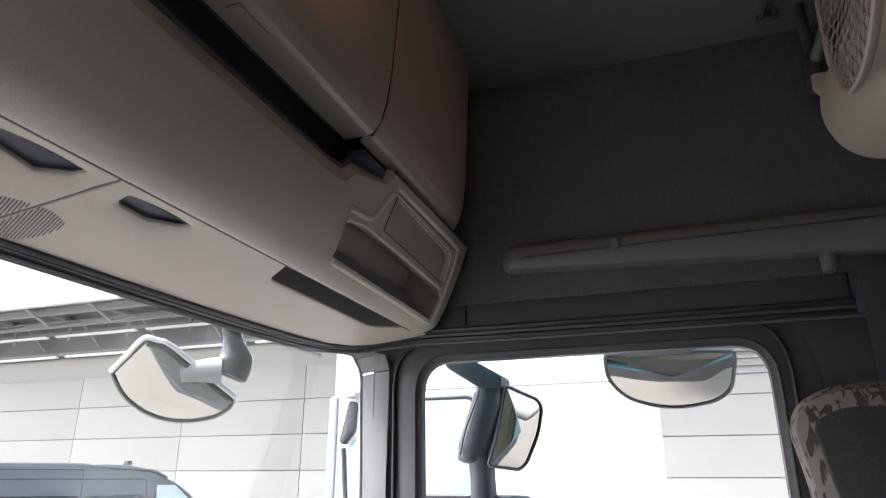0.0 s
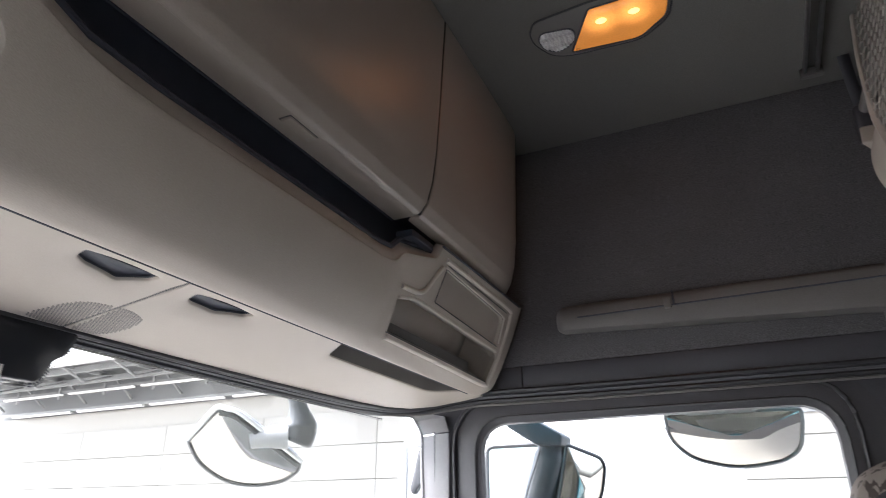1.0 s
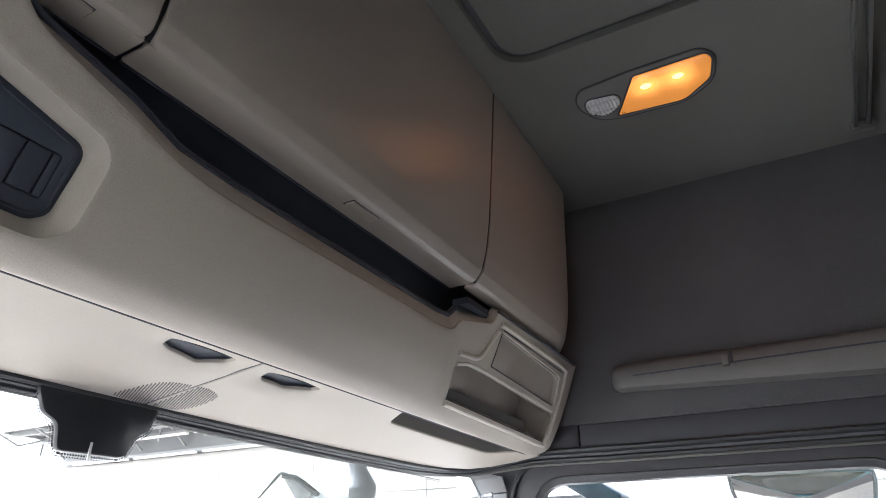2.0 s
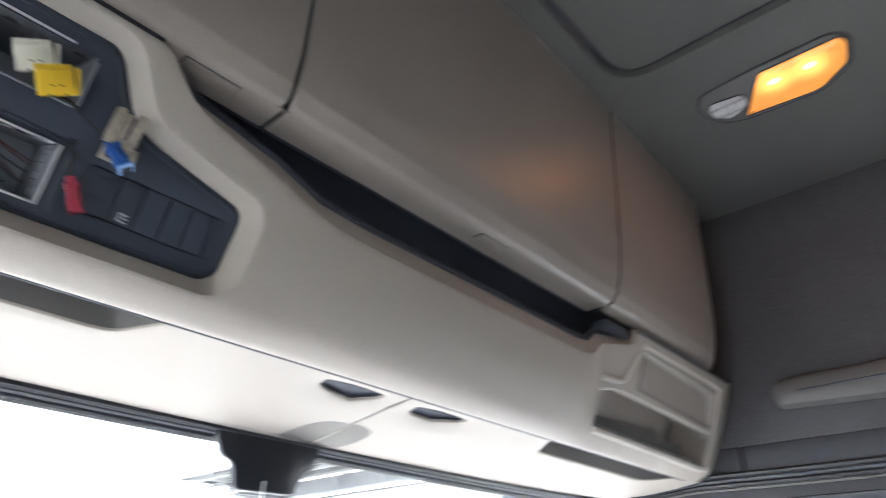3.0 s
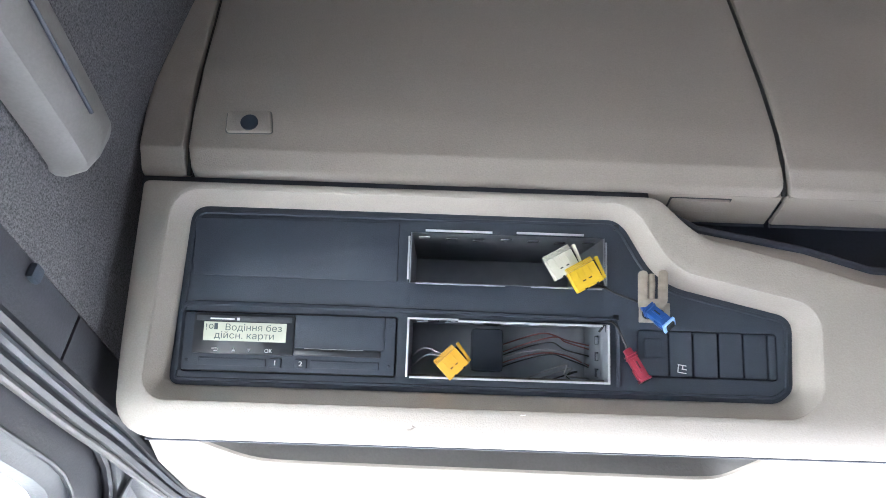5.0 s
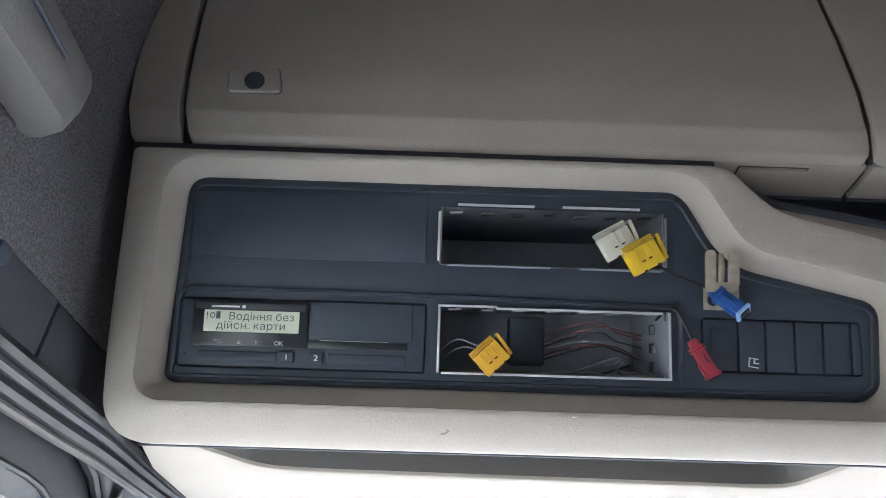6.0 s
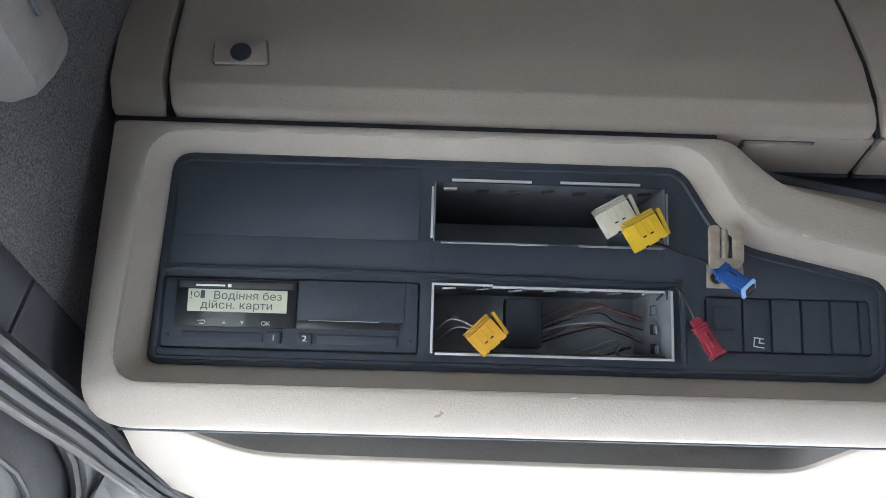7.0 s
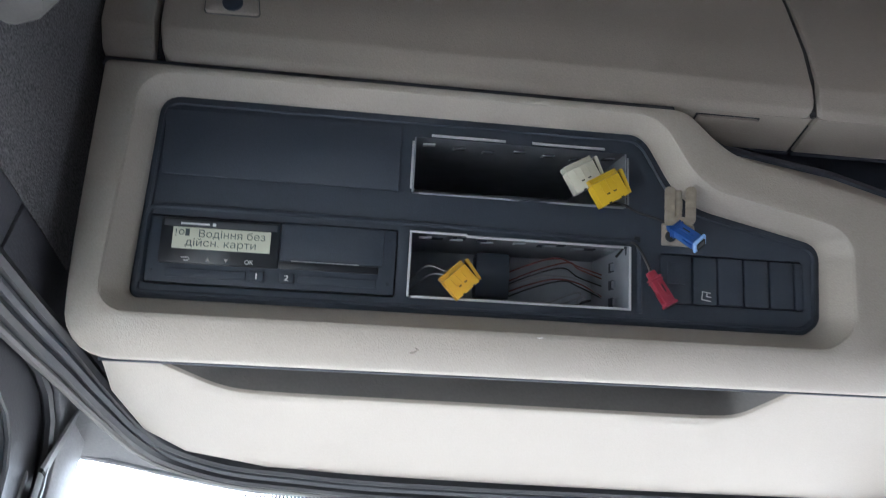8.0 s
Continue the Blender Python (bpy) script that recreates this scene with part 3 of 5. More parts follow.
part("cover", plate(lambda x, z, w: screen_map(x, z, w + 0.012), sensor_line, (), 0.008, 0.002, 0.05), gloss_black, sensor)
for d, r in ((0.0025, 0.0013), (0.0055, 0.0009)):
    part("frit_dots", dots([p for p in dense(grown(sensor_line, d), 0.0034) if p[1] < 1.435], r), tray_black, sensor, "fine black dotted edge")
part("cable_mark", box((0.003, 0.002, 0.022), screen_map(-0.045, 1.394, 0.0135), 0.0006), steel, sensor, "thin bright mark")

# ---- overhead console ----
console = thing("overhead_console", "beige moulded overhead console across the cab front", "console")
panel_line = rounded([(-0.815, -0.0085), (-0.287, -0.0085), (-0.2735, 0.002), (-0.2710, 0.0665), (-0.3900, 0.0930), (-0.419, 0.1425), (-0.429, 0.1495), (-0.808, 0.1495)],
                     [0.010, 0.007, 0.007, 0.014, 0.026, 0.006, 0.006, 0.016], 6)
rim_out = grown(panel_line, 0.0102)
right_x = 0.835
shell_line = rounded([(-0.846, -0.053), (right_x, -0.053), (right_x + 0.008, 0.10), (right_x, 0.163), (0.445, 0.163), (0.437, 0.136), (0.345, 0.1130), (0.325, 0.092), (0.29, 0.0875), (-0.128, 0.0875), (-0.203, 0.0920), (-0.262, 0.1100),
                      (-0.355, 0.1315), (-0.3745, 0.147), (-0.3935, 0.1672), (-0.846, 0.1672)],
                     [0.03, 0.045, 0.03, 0.006, 0.006, 0.012, 0.012, 0.01, 0.02, 0.05, 0.04, 0.04, 0.02, 0.02, 0.012, 0.006], 6)
cubby_line = rounded([(0.376, -0.012), (0.790, -0.017), (0.792, 0.036), (0.775, 0.0455), (0.424, 0.0530), (0.400, 0.0510), (0.368, 0.044)], [0.005, 0.008, 0.004, 0.006, 0.01, 0.01, 0.004])
face_line = rounded([(0.477, 0.0700), (0.770, 0.0600), (0.762, 0.1080), (0.748, 0.1180), (0.480, 0.1290)], [0.003, 0.006, 0.01, 0.01, 0.003])
part("shell", plate(console_map, shell_line, [rim_out, cubby_line, face_line], 0.02, 0.0026, 0.0072), beige, console)
part("panel_rim", band(console_map, [(grown(panel_line, 0.0138), -0.0020), (grown(panel_line, 0.0134), -0.0002), (grown(panel_line, 0.0118), -0.0003), (grown(panel_line, 0.0109), -0.0012), (grown(panel_line, 0.0014), -0.0180), (panel_line, -0.0200), (panel_line, -0.031)]),
     beige, console, "rounded beige rim round the black panel")
slot_a = rounded([(-0.6115, 0.0862), (-0.4370, 0.0875), (-0.4370, 0.1318), (-0.6115, 0.1318)], 0.002, 2)
slot_b = rounded([(-0.6105, 0.0040), (-0.4330, 0.0040), (-0.4360, 0.0555), (-0.6105, 0.0555)], 0.002, 2)
switch_bay = rounded([(-0.4085, 0.0110), (-0.2860, 0.0110), (-0.2860, 0.0520), (-0.4085, 0.0520)], 0.004, 3)
tach_bay = rounded([(-0.8055, 0.0035), (-0.6200, 0.0035), (-0.6200, 0.0555), (-0.8055, 0.0555)], 0.002, 2)
part("radio_panel", plate(on_panel, grown(panel_line, 0.0012), [slot_a, slot_b, switch_bay, tach_bay], 0.004, 0.001, 0.03, True), black_plastic, console, "black plastic radio panel")
part("blank_cover", plate(lambda x, v, w: on_panel(x, v, w + 0.0023), rounded([(-0.8010, 0.0875), (-0.6215, 0.0870), (-0.6215, 0.1400), (-0.8035, 0.1390)], 0.0015), (), 0.004, 0.0007, 0.05), black_plastic, console, "blank black slot cover")
part("bay_ridge", tube([on_panel(x, v, 0.001) for x, v in ((-0.8078, 0.004), (-0.8078, 0.053), (-0.8065, 0.0588), (-0.8030, 0.0617), (-0.7960, 0.0625), (-0.70, 0.0625), (-0.55, 0.061), (-0.428, 0.059), (-0.4255, 0.050), (-0.4255, 0.02), (-0.4255, 0.002))], 0.0022, 6), black_plastic, console)
part("panel_lip", tube([on_panel(x, v, 0.0004) for x, v in dense(grown(panel_line, -0.0052), 0.02)], 0.0017, 6, True), black_plastic, console, "thin raised lip round the black panel")
for x, v in ((-0.4265, 0.1425), (-0.4275, 0.0615)):
    part("panel_dimple", box((0.005, 0.005, 0.001), (0, 0, 0), 0.0004, bm=None), gloss_black, console).matrix_local = panel_pose(x, v, 0.001)
for i, x in enumerate((-0.4085, -0.3811, -0.3600, -0.3376, -0.3156, -0.2943)):
    x1 = (-0.3811, -0.3600, -0.3376, -0.3156, -0.2943, -0.2862)[i]
    m = panel_pose((x + x1) / 2, 0.0315, -0.002)
    sw = part("switch", box((x1 - x - 0.0012, 0.0385, 0.006), (0, 0, 0), 0.0014), black_plastic, console, "black blank rocker switch")
    sw.matrix_local = m
part("switch_bay", plate(lambda x, v, w: on_panel(x, v, w - 0.005), grown(switch_bay, 0.003), (), 0.003, 0.0005, 0.05), tray_black, console)
part("socket", box((0.015, 0.017, 0.003), (0, 0, 0), 0.0008), black_plastic, console, "small black socket").matrix_local = panel_pose(-0.395, 0.036, 0.0008)
for dx, dv, w, h in ((0, 0.003, 0.0075, 0.0008), (0, -0.0035, 0.0075, 0.0008), (-0.0035, 0, 0.0008, 0.0065), (0.0018, -0.0005, 0.0042, 0.0009), (0.0005, 0.0012, 0.0009, 0.004)):
    part("switch_symbol", box((w, h, 0.0004)), print_white, console, "pale printed switch symbol").matrix_local = panel_pose(-0.3700 + dx, 0.0191 + dv, 0.0013, -8)

# cubby on the passenger side
cubby_line = dense(cubby_line, 0.018)
deep = [(lerp(x, 0.59, 0.04), v + 0.016) for x, v in cubby_line]
# The locker's darker beige stands in for shade inside the cubby.
part("cubby", plate(lambda x, v, w: console_map(x, v, w - 0.080), deep, (), 0.003, 0.0005, 0.05,
                    bm=band(console_map, [(grown(cubby_line, 0.003), -0.0012), (cubby_line, -0.004), (cubby_line, -0.012), (deep, -0.080)])), door_beige, console, "open storage cubby, inner shade put in as darker beige")
part("cubby_lip", tube([console_map(x, v, -0.0005) for x, v in ((0.369, 0.0465), (0.400, 0.0540), (0.424, 0.0560), (0.60, 0.0525), (0.776, 0.0485))], 0.0035), beige_trim, console)
part("cubby_sill", tube([console_map(x, v, -0.001) for x, v in ((0.374, -0.0145), (0.55, -0.0165), (0.790, -0.0200))], 0.003), beige_trim, console)
part("cubby_groove", tube([console_map(x, v, -0.001) for x, v in ((0.3705, -0.0100), (0.3735, -0.0120), (0.55, -0.0140), (0.788, -0.0172))], 0.0014, 6), tray_black, console)
part("cubby_step", tube(smooth_path([console_map(x, v, 0.0) for x, v in ((0.366, 0.0640), (0.395, 0.0660), (0.418, 0.0690), (0.434, 0.0800), (0.449, 0.1085), (0.462, 0.1290))]), 0.0046), beige_trim, console)
# Flap darkened with the same beige, as shade in its recess.
part("cubby_flap", plate(lambda x, v, w: console_map(x, v, w - 0.0075), grown(face_line, 0.002), (), 0.004, 0.001, 0.05), door_beige, console, "flat flap over the cubby, darker beige for its shade")
part("flap_ridge", tube(smooth_path([console_map(x, v, -0.0005) for x, v in ((0.466, 0.1425), (0.60, 0.1425), (0.770, 0.1410), (0.790, 0.128), (0.797, 0.09), (0.799, 0.03), (0.797, -0.012), (0.782, -0.0235), (0.60, -0.021), (0.375, -0.0185))]), 0.0050), beige_trim, console)
part("flap_ridge", tube(smooth_path([console_map(x, v, 0.0) for x, v in ((0.474, 0.1320), (0.60, 0.1275), (0.748, 0.1210), (0.766, 0.110), (0.776, 0.066))]), 0.0026), beige_trim, console)
# Shade along the flap's ridges, drawn as thin dark lines.
for line in ([(0.475, 0.1300), (0.60, 0.1255), (0.748, 0.1188)], [(0.475, 0.0690), (0.60, 0.0648), (0.771, 0.0588)], [(0.4745, 0.0695), (0.4765, 0.1295)], [(0.478, 0.1365), (0.62, 0.1345), (0.768, 0.1310)]):
    part("flap_shade", tube([console_map(x, v, 0.0002) for x, v in line], 0.0011, 6), dark_trim, console, "dark line for the shade beside a ridge")
part("end_groove", tube([console_map(x, v, 0.0) for x, v in ((0.440, 0.1585), (0.62, 0.1600), (0.822, 0.1600))], 0.0025, 6), tray_black, console)

for x, v, long, wide, turn_by, mat in ((-0.6040, -0.0375, 0.0060, 0.0016, 20, scuff_grey), (-0.6015, -0.0352, 0.0035, 0.0010, -30, scuff_grey), (-0.5120, -0.0225, 0.0050, 0.0007, 4, print_white)):
    mark = [(x + long / 2 * math.cos(a) * math.cos(radians(turn_by)) - wide / 2 * math.sin(a) * math.sin(radians(turn_by)), v + long / 2 * math.cos(a) * math.sin(radians(turn_by)) + wide / 2 * math.sin(a) * (1 + 0.5 * math.sin(3 * a))) for a in np.linspace(0, 2 * math.pi, 13)[:-1]]
    part("scuff_mark", plate(lambda p, q, w: console_map(p, q, w + 0.00035), mark, (), 0.0005, 0.0001, 0.1), mat, console, "small scuff mark")


# black shelf in the gap below the locker doors
tray_bm = bmesh.new()
liner = [[tray_bm.verts.new((x, y, z)) for x in (-0.36, 0.36)] for y, z in ((0.972, 1.590), (1.13, 1.600), (1.145, 1.61), (1.15, 1.72))]
for a, b in zip(liner, liner[1:]):
    tray_bm.faces.new((a[0], a[1], b[1], b[0]))
bmesh.ops.solidify(tray_bm, geom=tray_bm.faces[:], thickness=0.004)
part("shelf_liner", tray_bm, tray_black, console, "black rubber shelf under the locker doors")
part("shelf_back", box((1.22, 0.01, 0.10), (0.22, 0.965, 1.668)), tray_black, console)
def shelf_run(t, lift=0.0):
    """The shelf's front from its crease (t = 0) to its edge (t = 1)."""
    pairs = [(a[0], lerp(a[1], b[1], t) + lift) for a, b in zip(SHELF_CREASE, SHELF_EDGE)]
    return [(lerp(p[0], q[0], k / 6), lerp(p[1], q[1], k / 6)) for p, q in zip(pairs, pairs[1:]) for k in range(6)] + [pairs[-1]]


part("shelf_shoulder", band(console_map, [(shelf_run(-0.20), -0.0060), (shelf_run(-0.12), -0.0022), (shelf_run(0.0), -0.0026), (shelf_run(0.5), -0.0085), (shelf_run(0.92), -0.0132), (shelf_run(1.0), -0.0150), (shelf_run(1.0, 0.003), -0.020)], closed=False), beige, console, "beige shoulder falling away to the shelf")
part("shelf_lip", tube([console_map(x, v, -0.020) for x, v in shelf_run(1.0, 0.004)], 0.0050), tray_black, console, "black rubber lip")
part("underside", box((1.66, 0.01, 0.10), (0, 1.075, 1.545)), tray_black, console)
part("joint_seam", tube([(x, 0.9968, 1.4882) for x in np.linspace(-0.828, 0.78, 20)], 0.0014, 6), tray_black, console, "thin dark seam under the console")

# ---- overhead lockers ----
locker = thing("overhead_locker", "beige overhead locker with flush doors under the roof", "locker")


def locker_front(name, x0, x1, t0, t1, label, r=0.008, bottom=1.6897):
    """A locker front; its bent lower edge is stretched five times on the sheet, to hold the crease."""
    fold = 1.7135
    line = rounded([(x0, bottom), (x1, bottom), (t1, 2.09), (t0, 2.09)], [r, r, 0.004, 0.004], 5)
    line = [(x, z if z > fold else fold - 5 * (fold - z)) for x, z in line]
    sheet = plate(lambda x, u, w: door_map(x, u if u > fold else fold - (fold - u) / 5, w), line, (), 0.02, 0.0016, 0.0080)
    return part(name, sheet, door_beige, locker, label)


locker_front("filler", -0.852, -0.8130, -0.868, -0.8300, "narrow beige end panel", 0.005)
door_left = locker_front("locker_door", -0.8085, -0.2790, -0.8260, -0.2920, "beige locker door with a keyhole", 0.010)
locker_front("locker_door", -0.2735, 0.3485, -0.2855, 0.3680, "beige locker door with a soft warm glow of the lamp", 0.010)
locker_front("end_panel", 0.3530, 0.842, 0.3725, 0.832, "beige end panel curving into the side wall", 0.006)
# Dark strips laid in the seams stand in for their shade.
for xb, xt, sunk in ((-0.81075, -0.8280, 0.0052), (-0.27625, -0.28875, 0.0052), (0.35075, 0.37025, 0.0016)):
    part("seam_shade", tube([door_map(lerp(xb, xt, k / 14), lerp(1.692, 2.085, k / 14), -sunk) for k in range(15)], 0.0026, 6), rubber, locker, "dark strip for the shade in the door seams")
part("carcass", box((1.64, 0.10, 0.33), (0, 0.97, 1.885)), tray_black, locker)
for x0, x1 in ((-0.8040, -0.2790), (-0.2735, 0.3450)):
    part("door_underside", box((x1 - x0, 0.040, 0.005), ((x0 + x1) / 2, 0.9125, 1.6918), 0.001), door_beige, locker)
    part("underside_edge", tube([(x0, 0.9330, 1.6895), (x1, 0.9330, 1.6895)], 0.0022, 6), tray_black, locker, "black edge strip")
# Black strip put in for the shade between doors and console.
part("gap_shade", box((0.450, 0.016, 0.0100), (-0.625, 0.8997, 1.6843), 0.001), tray_black, locker, "dark strip for the shade under the locker doors")
for x in (-0.3510, 0.0620):
    part("latch_gap", box((0.0560, 0.0180, 0.002), (x, 0.9050, 1.6895), 0.0008), dark_trim, locker, "dark gap round the latch tab")
    part("latch", box((0.053, 0.0155, 0.005), (x, 0.9045, 1.6882), 0.0018), door_beige, locker, "beige door latch tab")
part("latch_bracket", box((0.075, 0.03, 0.012), (0.385, 0.914, 1.664), 0.002), tray_black, locker, "black hinge bracket")
lock_line = rounded([(-0.7800, 1.7248), (-0.7388, 1.7258), (-0.7428, 1.7480), (-0.7812, 1.7462)], 0.0035)
plate_part = part("lock_plate", plate(lambda x, z, w: door_map(x, z, w + 0.0030), lock_line, (), 0.005, 0.0012, 0.008), door_beige, door_left, "raised beige lock plate")
bm = bmesh.new()
bmesh.ops.create_cone(bm, cap_ends=True, segments=28, radius1=0.0080, radius2=0.0078, depth=0.004)
part("keyhole", bm, tray_black, plate_part, "round black keyhole").matrix_local = Matrix.Translation(door_map(-0.7600, 1.7345, 0.0022)) @ Matrix.Rotation(radians(103), 4, "X")
part("plate_gap", tube([door_map(x, z, 0.0008) for x, z in dense(grown(lock_line, 0.0004), 0.006)], 0.0007, 6, True), rail_grey, plate_part, "dark hairline round the lock plate")

# ---- visor panels under the console ----
tray_hole = rounded([(-0.804, 0.986), (-0.744, 1.034), (-0.700, 1.037), (-0.350, 1.043), (-0.326, 1.040), (-0.288, 0.986)], [0.0005, 0.02, 0.02, 0.02, 0.02, 0.0005])
slot_hole = rounded([(0.310, 0.986), (0.348, 1.045), (0.70, 1.046), (0.765, 0.986)], [0.0005, 0.012, 0.03, 0.0005])
for name, line, hole, clips in (
        ("header_panel", [(-0.826, 0.986)] + tray_hole + [(0.0165, 0.986), (0.0070, 1.192), (-0.35, 1.188), (-0.60, 1.176), (-0.72, 1.160), (-0.79, 1.134), (-0.818, 1.098), (-0.830, 1.04)], tray_hole, [[(-0.0995, 1.0165), (-0.0080, 1.0155), (-0.0100, 1.0320), (-0.0350, 1.0530), (-0.0800, 1.0450), (-0.0950, 1.0365)]]),
        ("header_panel", [(0.0200, 0.986)] + slot_hole + [(0.838, 0.986), (0.836, 1.04), (0.822, 1.094), (0.79, 1.134), (0.72, 1.160), (0.60, 1.176), (0.35, 1.188), (0.0105, 1.192)], slot_hole, [[(0.0480, 1.0185), (0.1465, 1.0180), (0.1405, 1.0330), (0.1070, 1.0500), (0.0640, 1.0460), (0.0540, 1.0395)]])):
    hp = thing(name, "beige header panel over the windscreen with a dark storage slot", "panel")
    pockets = [rounded(clip, 0.004, 3) for clip in clips]
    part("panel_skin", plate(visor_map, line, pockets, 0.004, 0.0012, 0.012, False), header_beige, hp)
    inner = [(lerp(x, sum(p[0] for p in hole) / len(hole), 0.05), y - 0.004) for x, y in hole]
    # Grey in place of the panel's beige carries the shade inside.
    part("slot_pocket", plate(lambda x, y, w: visor_map(x, y, w - 0.055), inner, (), 0.002, 0.0005, 0.05, bm=band(visor_map, [(hole, -0.003), (inner, -0.055)])),
         rail_grey, hp, "deep storage slot, its shade put in as grey")
    for line2 in pockets:
        part("finger_grip", plate(lambda x, y, w: visor_map(x, y, w - 0.007), grown(line2, 0.001), (), 0.002, 0.0005, 0.05,
                                  bm=band(visor_map, [(grown(line2, 0.0005), -0.001), (line2, -0.008)])), tray_black, hp, "black sunken finger grip")
    leaf = rounded([(-0.0475, 1.184), (-0.036, 1.130), (-0.0235, 1.108), (0.005, 1.100), (0.030, 1.098), (0.060, 1.111), (0.066, 1.150), (0.056, 1.184), (0.01, 1.188)], 0.016, 4)
    for k in range(40):
        x0 = -0.095 + k * 0.0039
        run = [(x0 + 0.42 * (y - 1.08), y) for y in np.linspace(1.095, 1.190, 60)]
        run = [p for p in run if inside(p, leaf) and ((p[0] < 0.008) if line[0][0] < -0.5 else (p[0] > 0.015))]
        if len(run) > 4:
            (xa, ya), (xb, yb) = run[0], run[-1]
            part("vent_slit", plate(lambda x, y, w: visor_map(x, y, w + 0.0006), [(xa - 0.0008, ya), (xa + 0.0008, ya), (xb + 0.0008, yb), (xb - 0.0008, yb)], (), 0.001, 0.0001, 0.2), dark_trim, hp)

# Strip added behind the split to darken it as shade would.
part("panel_seam", tube([visor_map(lerp(0.01825, 0.00875, k / 8), lerp(0.990, 1.190, k / 8), -0.0022) for k in range(9)], 0.0020, 6), rubber, hp, "dark strip for the shade between the header panels")

# ---- tachograph ----
tacho = thing("tachograph", "black tachograph with a lit pale display in the radio panel", "tachograph")


def flat_part(name, x0, x1, v0, v1, out, deep, mat, parent, label="", bevel=0.0008):
    ob = part(name, box((abs(x1 - x0), abs(v1 - v0), deep), (0, 0, 0), bevel), mat, parent, label)
    ob.matrix_local = panel_pose((x0 + x1) / 2, (v0 + v1) / 2, out - deep / 2)
    return ob


flat_part("body", -0.8050, -0.6205, 0.0045, 0.0548, 0.003, 0.04, black_plastic, tacho, bevel=0.002)
flat_part("display_bezel", -0.7960, -0.7085, 0.0190, 0.0535, 0.0052, 0.006, gloss_black, tacho, bevel=0.002)
flat_part("name_strip", -0.7935, -0.7110, 0.0470, 0.0518, 0.0055, 0.001, frame_grey, tacho, "dark grey strip over the display", bevel=0.0003)
flat_part("printer_lid", -0.7075, -0.6300, 0.0262, 0.0545, 0.0042, 0.006, black_plastic, tacho, "black printer drawer lid", bevel=0.0008)
flat_part("display", -0.7866, -0.7152, 0.0300, 0.0462, 0.0062, 0.002, lcd, tacho, "pale yellow-green lit display", bevel=0.0004)
flat_part("button_strip", -0.7080, -0.6330, 0.0195, 0.0252, 0.0045, 0.004, gloss_black, tacho, bevel=0.001)
flat_part("paper_edge", -0.6990, -0.6480, 0.0254, 0.0257, 0.0062, 0.001, print_white, tacho, "thin white paper edge", bevel=0.0001)
for x0, x1 in ((-0.7900, -0.7315), (-0.6928, -0.6342)):
    flat_part("card_slot", x0, x1, 0.0090, 0.0158, 0.0042, 0.002, black_plastic, tacho, "black card slot", bevel=0.0006)
    flat_part("slot_mouth", x0 + 0.001, x1 - 0.001, 0.0142, 0.0150, 0.0046, 0.001, tray_black, tacho, bevel=0.0001)
for x, txt in ((-0.7233, "1"), (-0.7012, "2")):
    b = flat_part("button", x - 0.0052, x + 0.0052, 0.0085, 0.0165, 0.0058, 0.004, black_plastic, tacho, "black card button", bevel=0.001)
    for dx in (-0.00022, 0.00022):
        lettering("digit", txt, 0.0060, panel_pose(x + dx, 0.0105, 0.0060 + dx * 0.1), print_white, tacho, "CENTER", 1.15)
lettering("display_text", "\u0412\u043e\u0434\u0456\u043d\u043d\u044f \u0431\u0435\u0437", 0.0078, panel_pose(-0.7684, 0.0391, 0.0064), ink, tacho, stretch=1.11)
lettering("display_text", "\u0434\u0456\u0439\u0441\u043d. \u043a\u0430\u0440\u0442\u0438", 0.0078, panel_pose(-0.7772, 0.0322, 0.0064), ink, tacho, stretch=1.15)
lettering("display_text", "!", 0.0078, panel_pose(-0.7852, 0.0391, 0.0064), ink, tacho)
lettering("key_text", "OK", 0.0046, panel_pose(-0.7298, 0.0209, 0.0054), print_white, tacho, "CENTER")
part("display_symbol", tube([on_panel(-0.7802 + 0.0017 * math.cos(a), 0.0420 + 0.0019 * math.sin(a), 0.0064) for a in np.linspace(0, 2 * math.pi, 14)[:-1]], 0.0003, 5, True), ink, tacho)
flat_part("display_symbol", -0.7775, -0.7745, 0.0395, 0.0450, 0.0065, 0.0004, ink, tacho, bevel=0.0001)
flat_part("maker_mark", -0.7815, -0.7605, 0.0483, 0.0496, 0.0060, 0.0004, print_white, tacho, "small pale maker's bar", bevel=0.0001)
flat_part("maker_mark", -0.7585, -0.7560, 0.0478, 0.0502, 0.0060, 0.0004, print_white, tacho, bevel=0.0001)
for x, up in ((-0.7597, 1), (-0.7466, -1)):
    bm = bmesh.new()
    vs = [bm.verts.new(on_panel(x + dx, 0.0226 + up * dv, 0.0054)) for dx, dv in ((-0.0016, -0.0013), (0.0016, -0.0013), (0, 0.0015))]
    bm.faces.new(vs)
    bmesh.ops.solidify(bm, geom=bm.faces[:], thickness=0.0003)
    part("arrow_mark", bm, print_white, tacho)
part("return_mark", tube([on_panel(-0.776 + dx, 0.0226 + dv, 0.0054) for dx, dv in ((-0.003, 0.0008), (0.002, 0.0012), (0.003, 0), (0.002, -0.0012), (-0.001, -0.0012))], 0.0003, 5), print_white, tacho)
for x, v in ((-0.8005, 0.013), (-0.6255, 0.0465), (-0.6255, 0.0125)):
    flat_part("release_hole", x - 0.0013, x + 0.0013, v - 0.0013, v + 0.0013, 0.0032, 0.001, tray_black, tacho, bevel=0.0004)

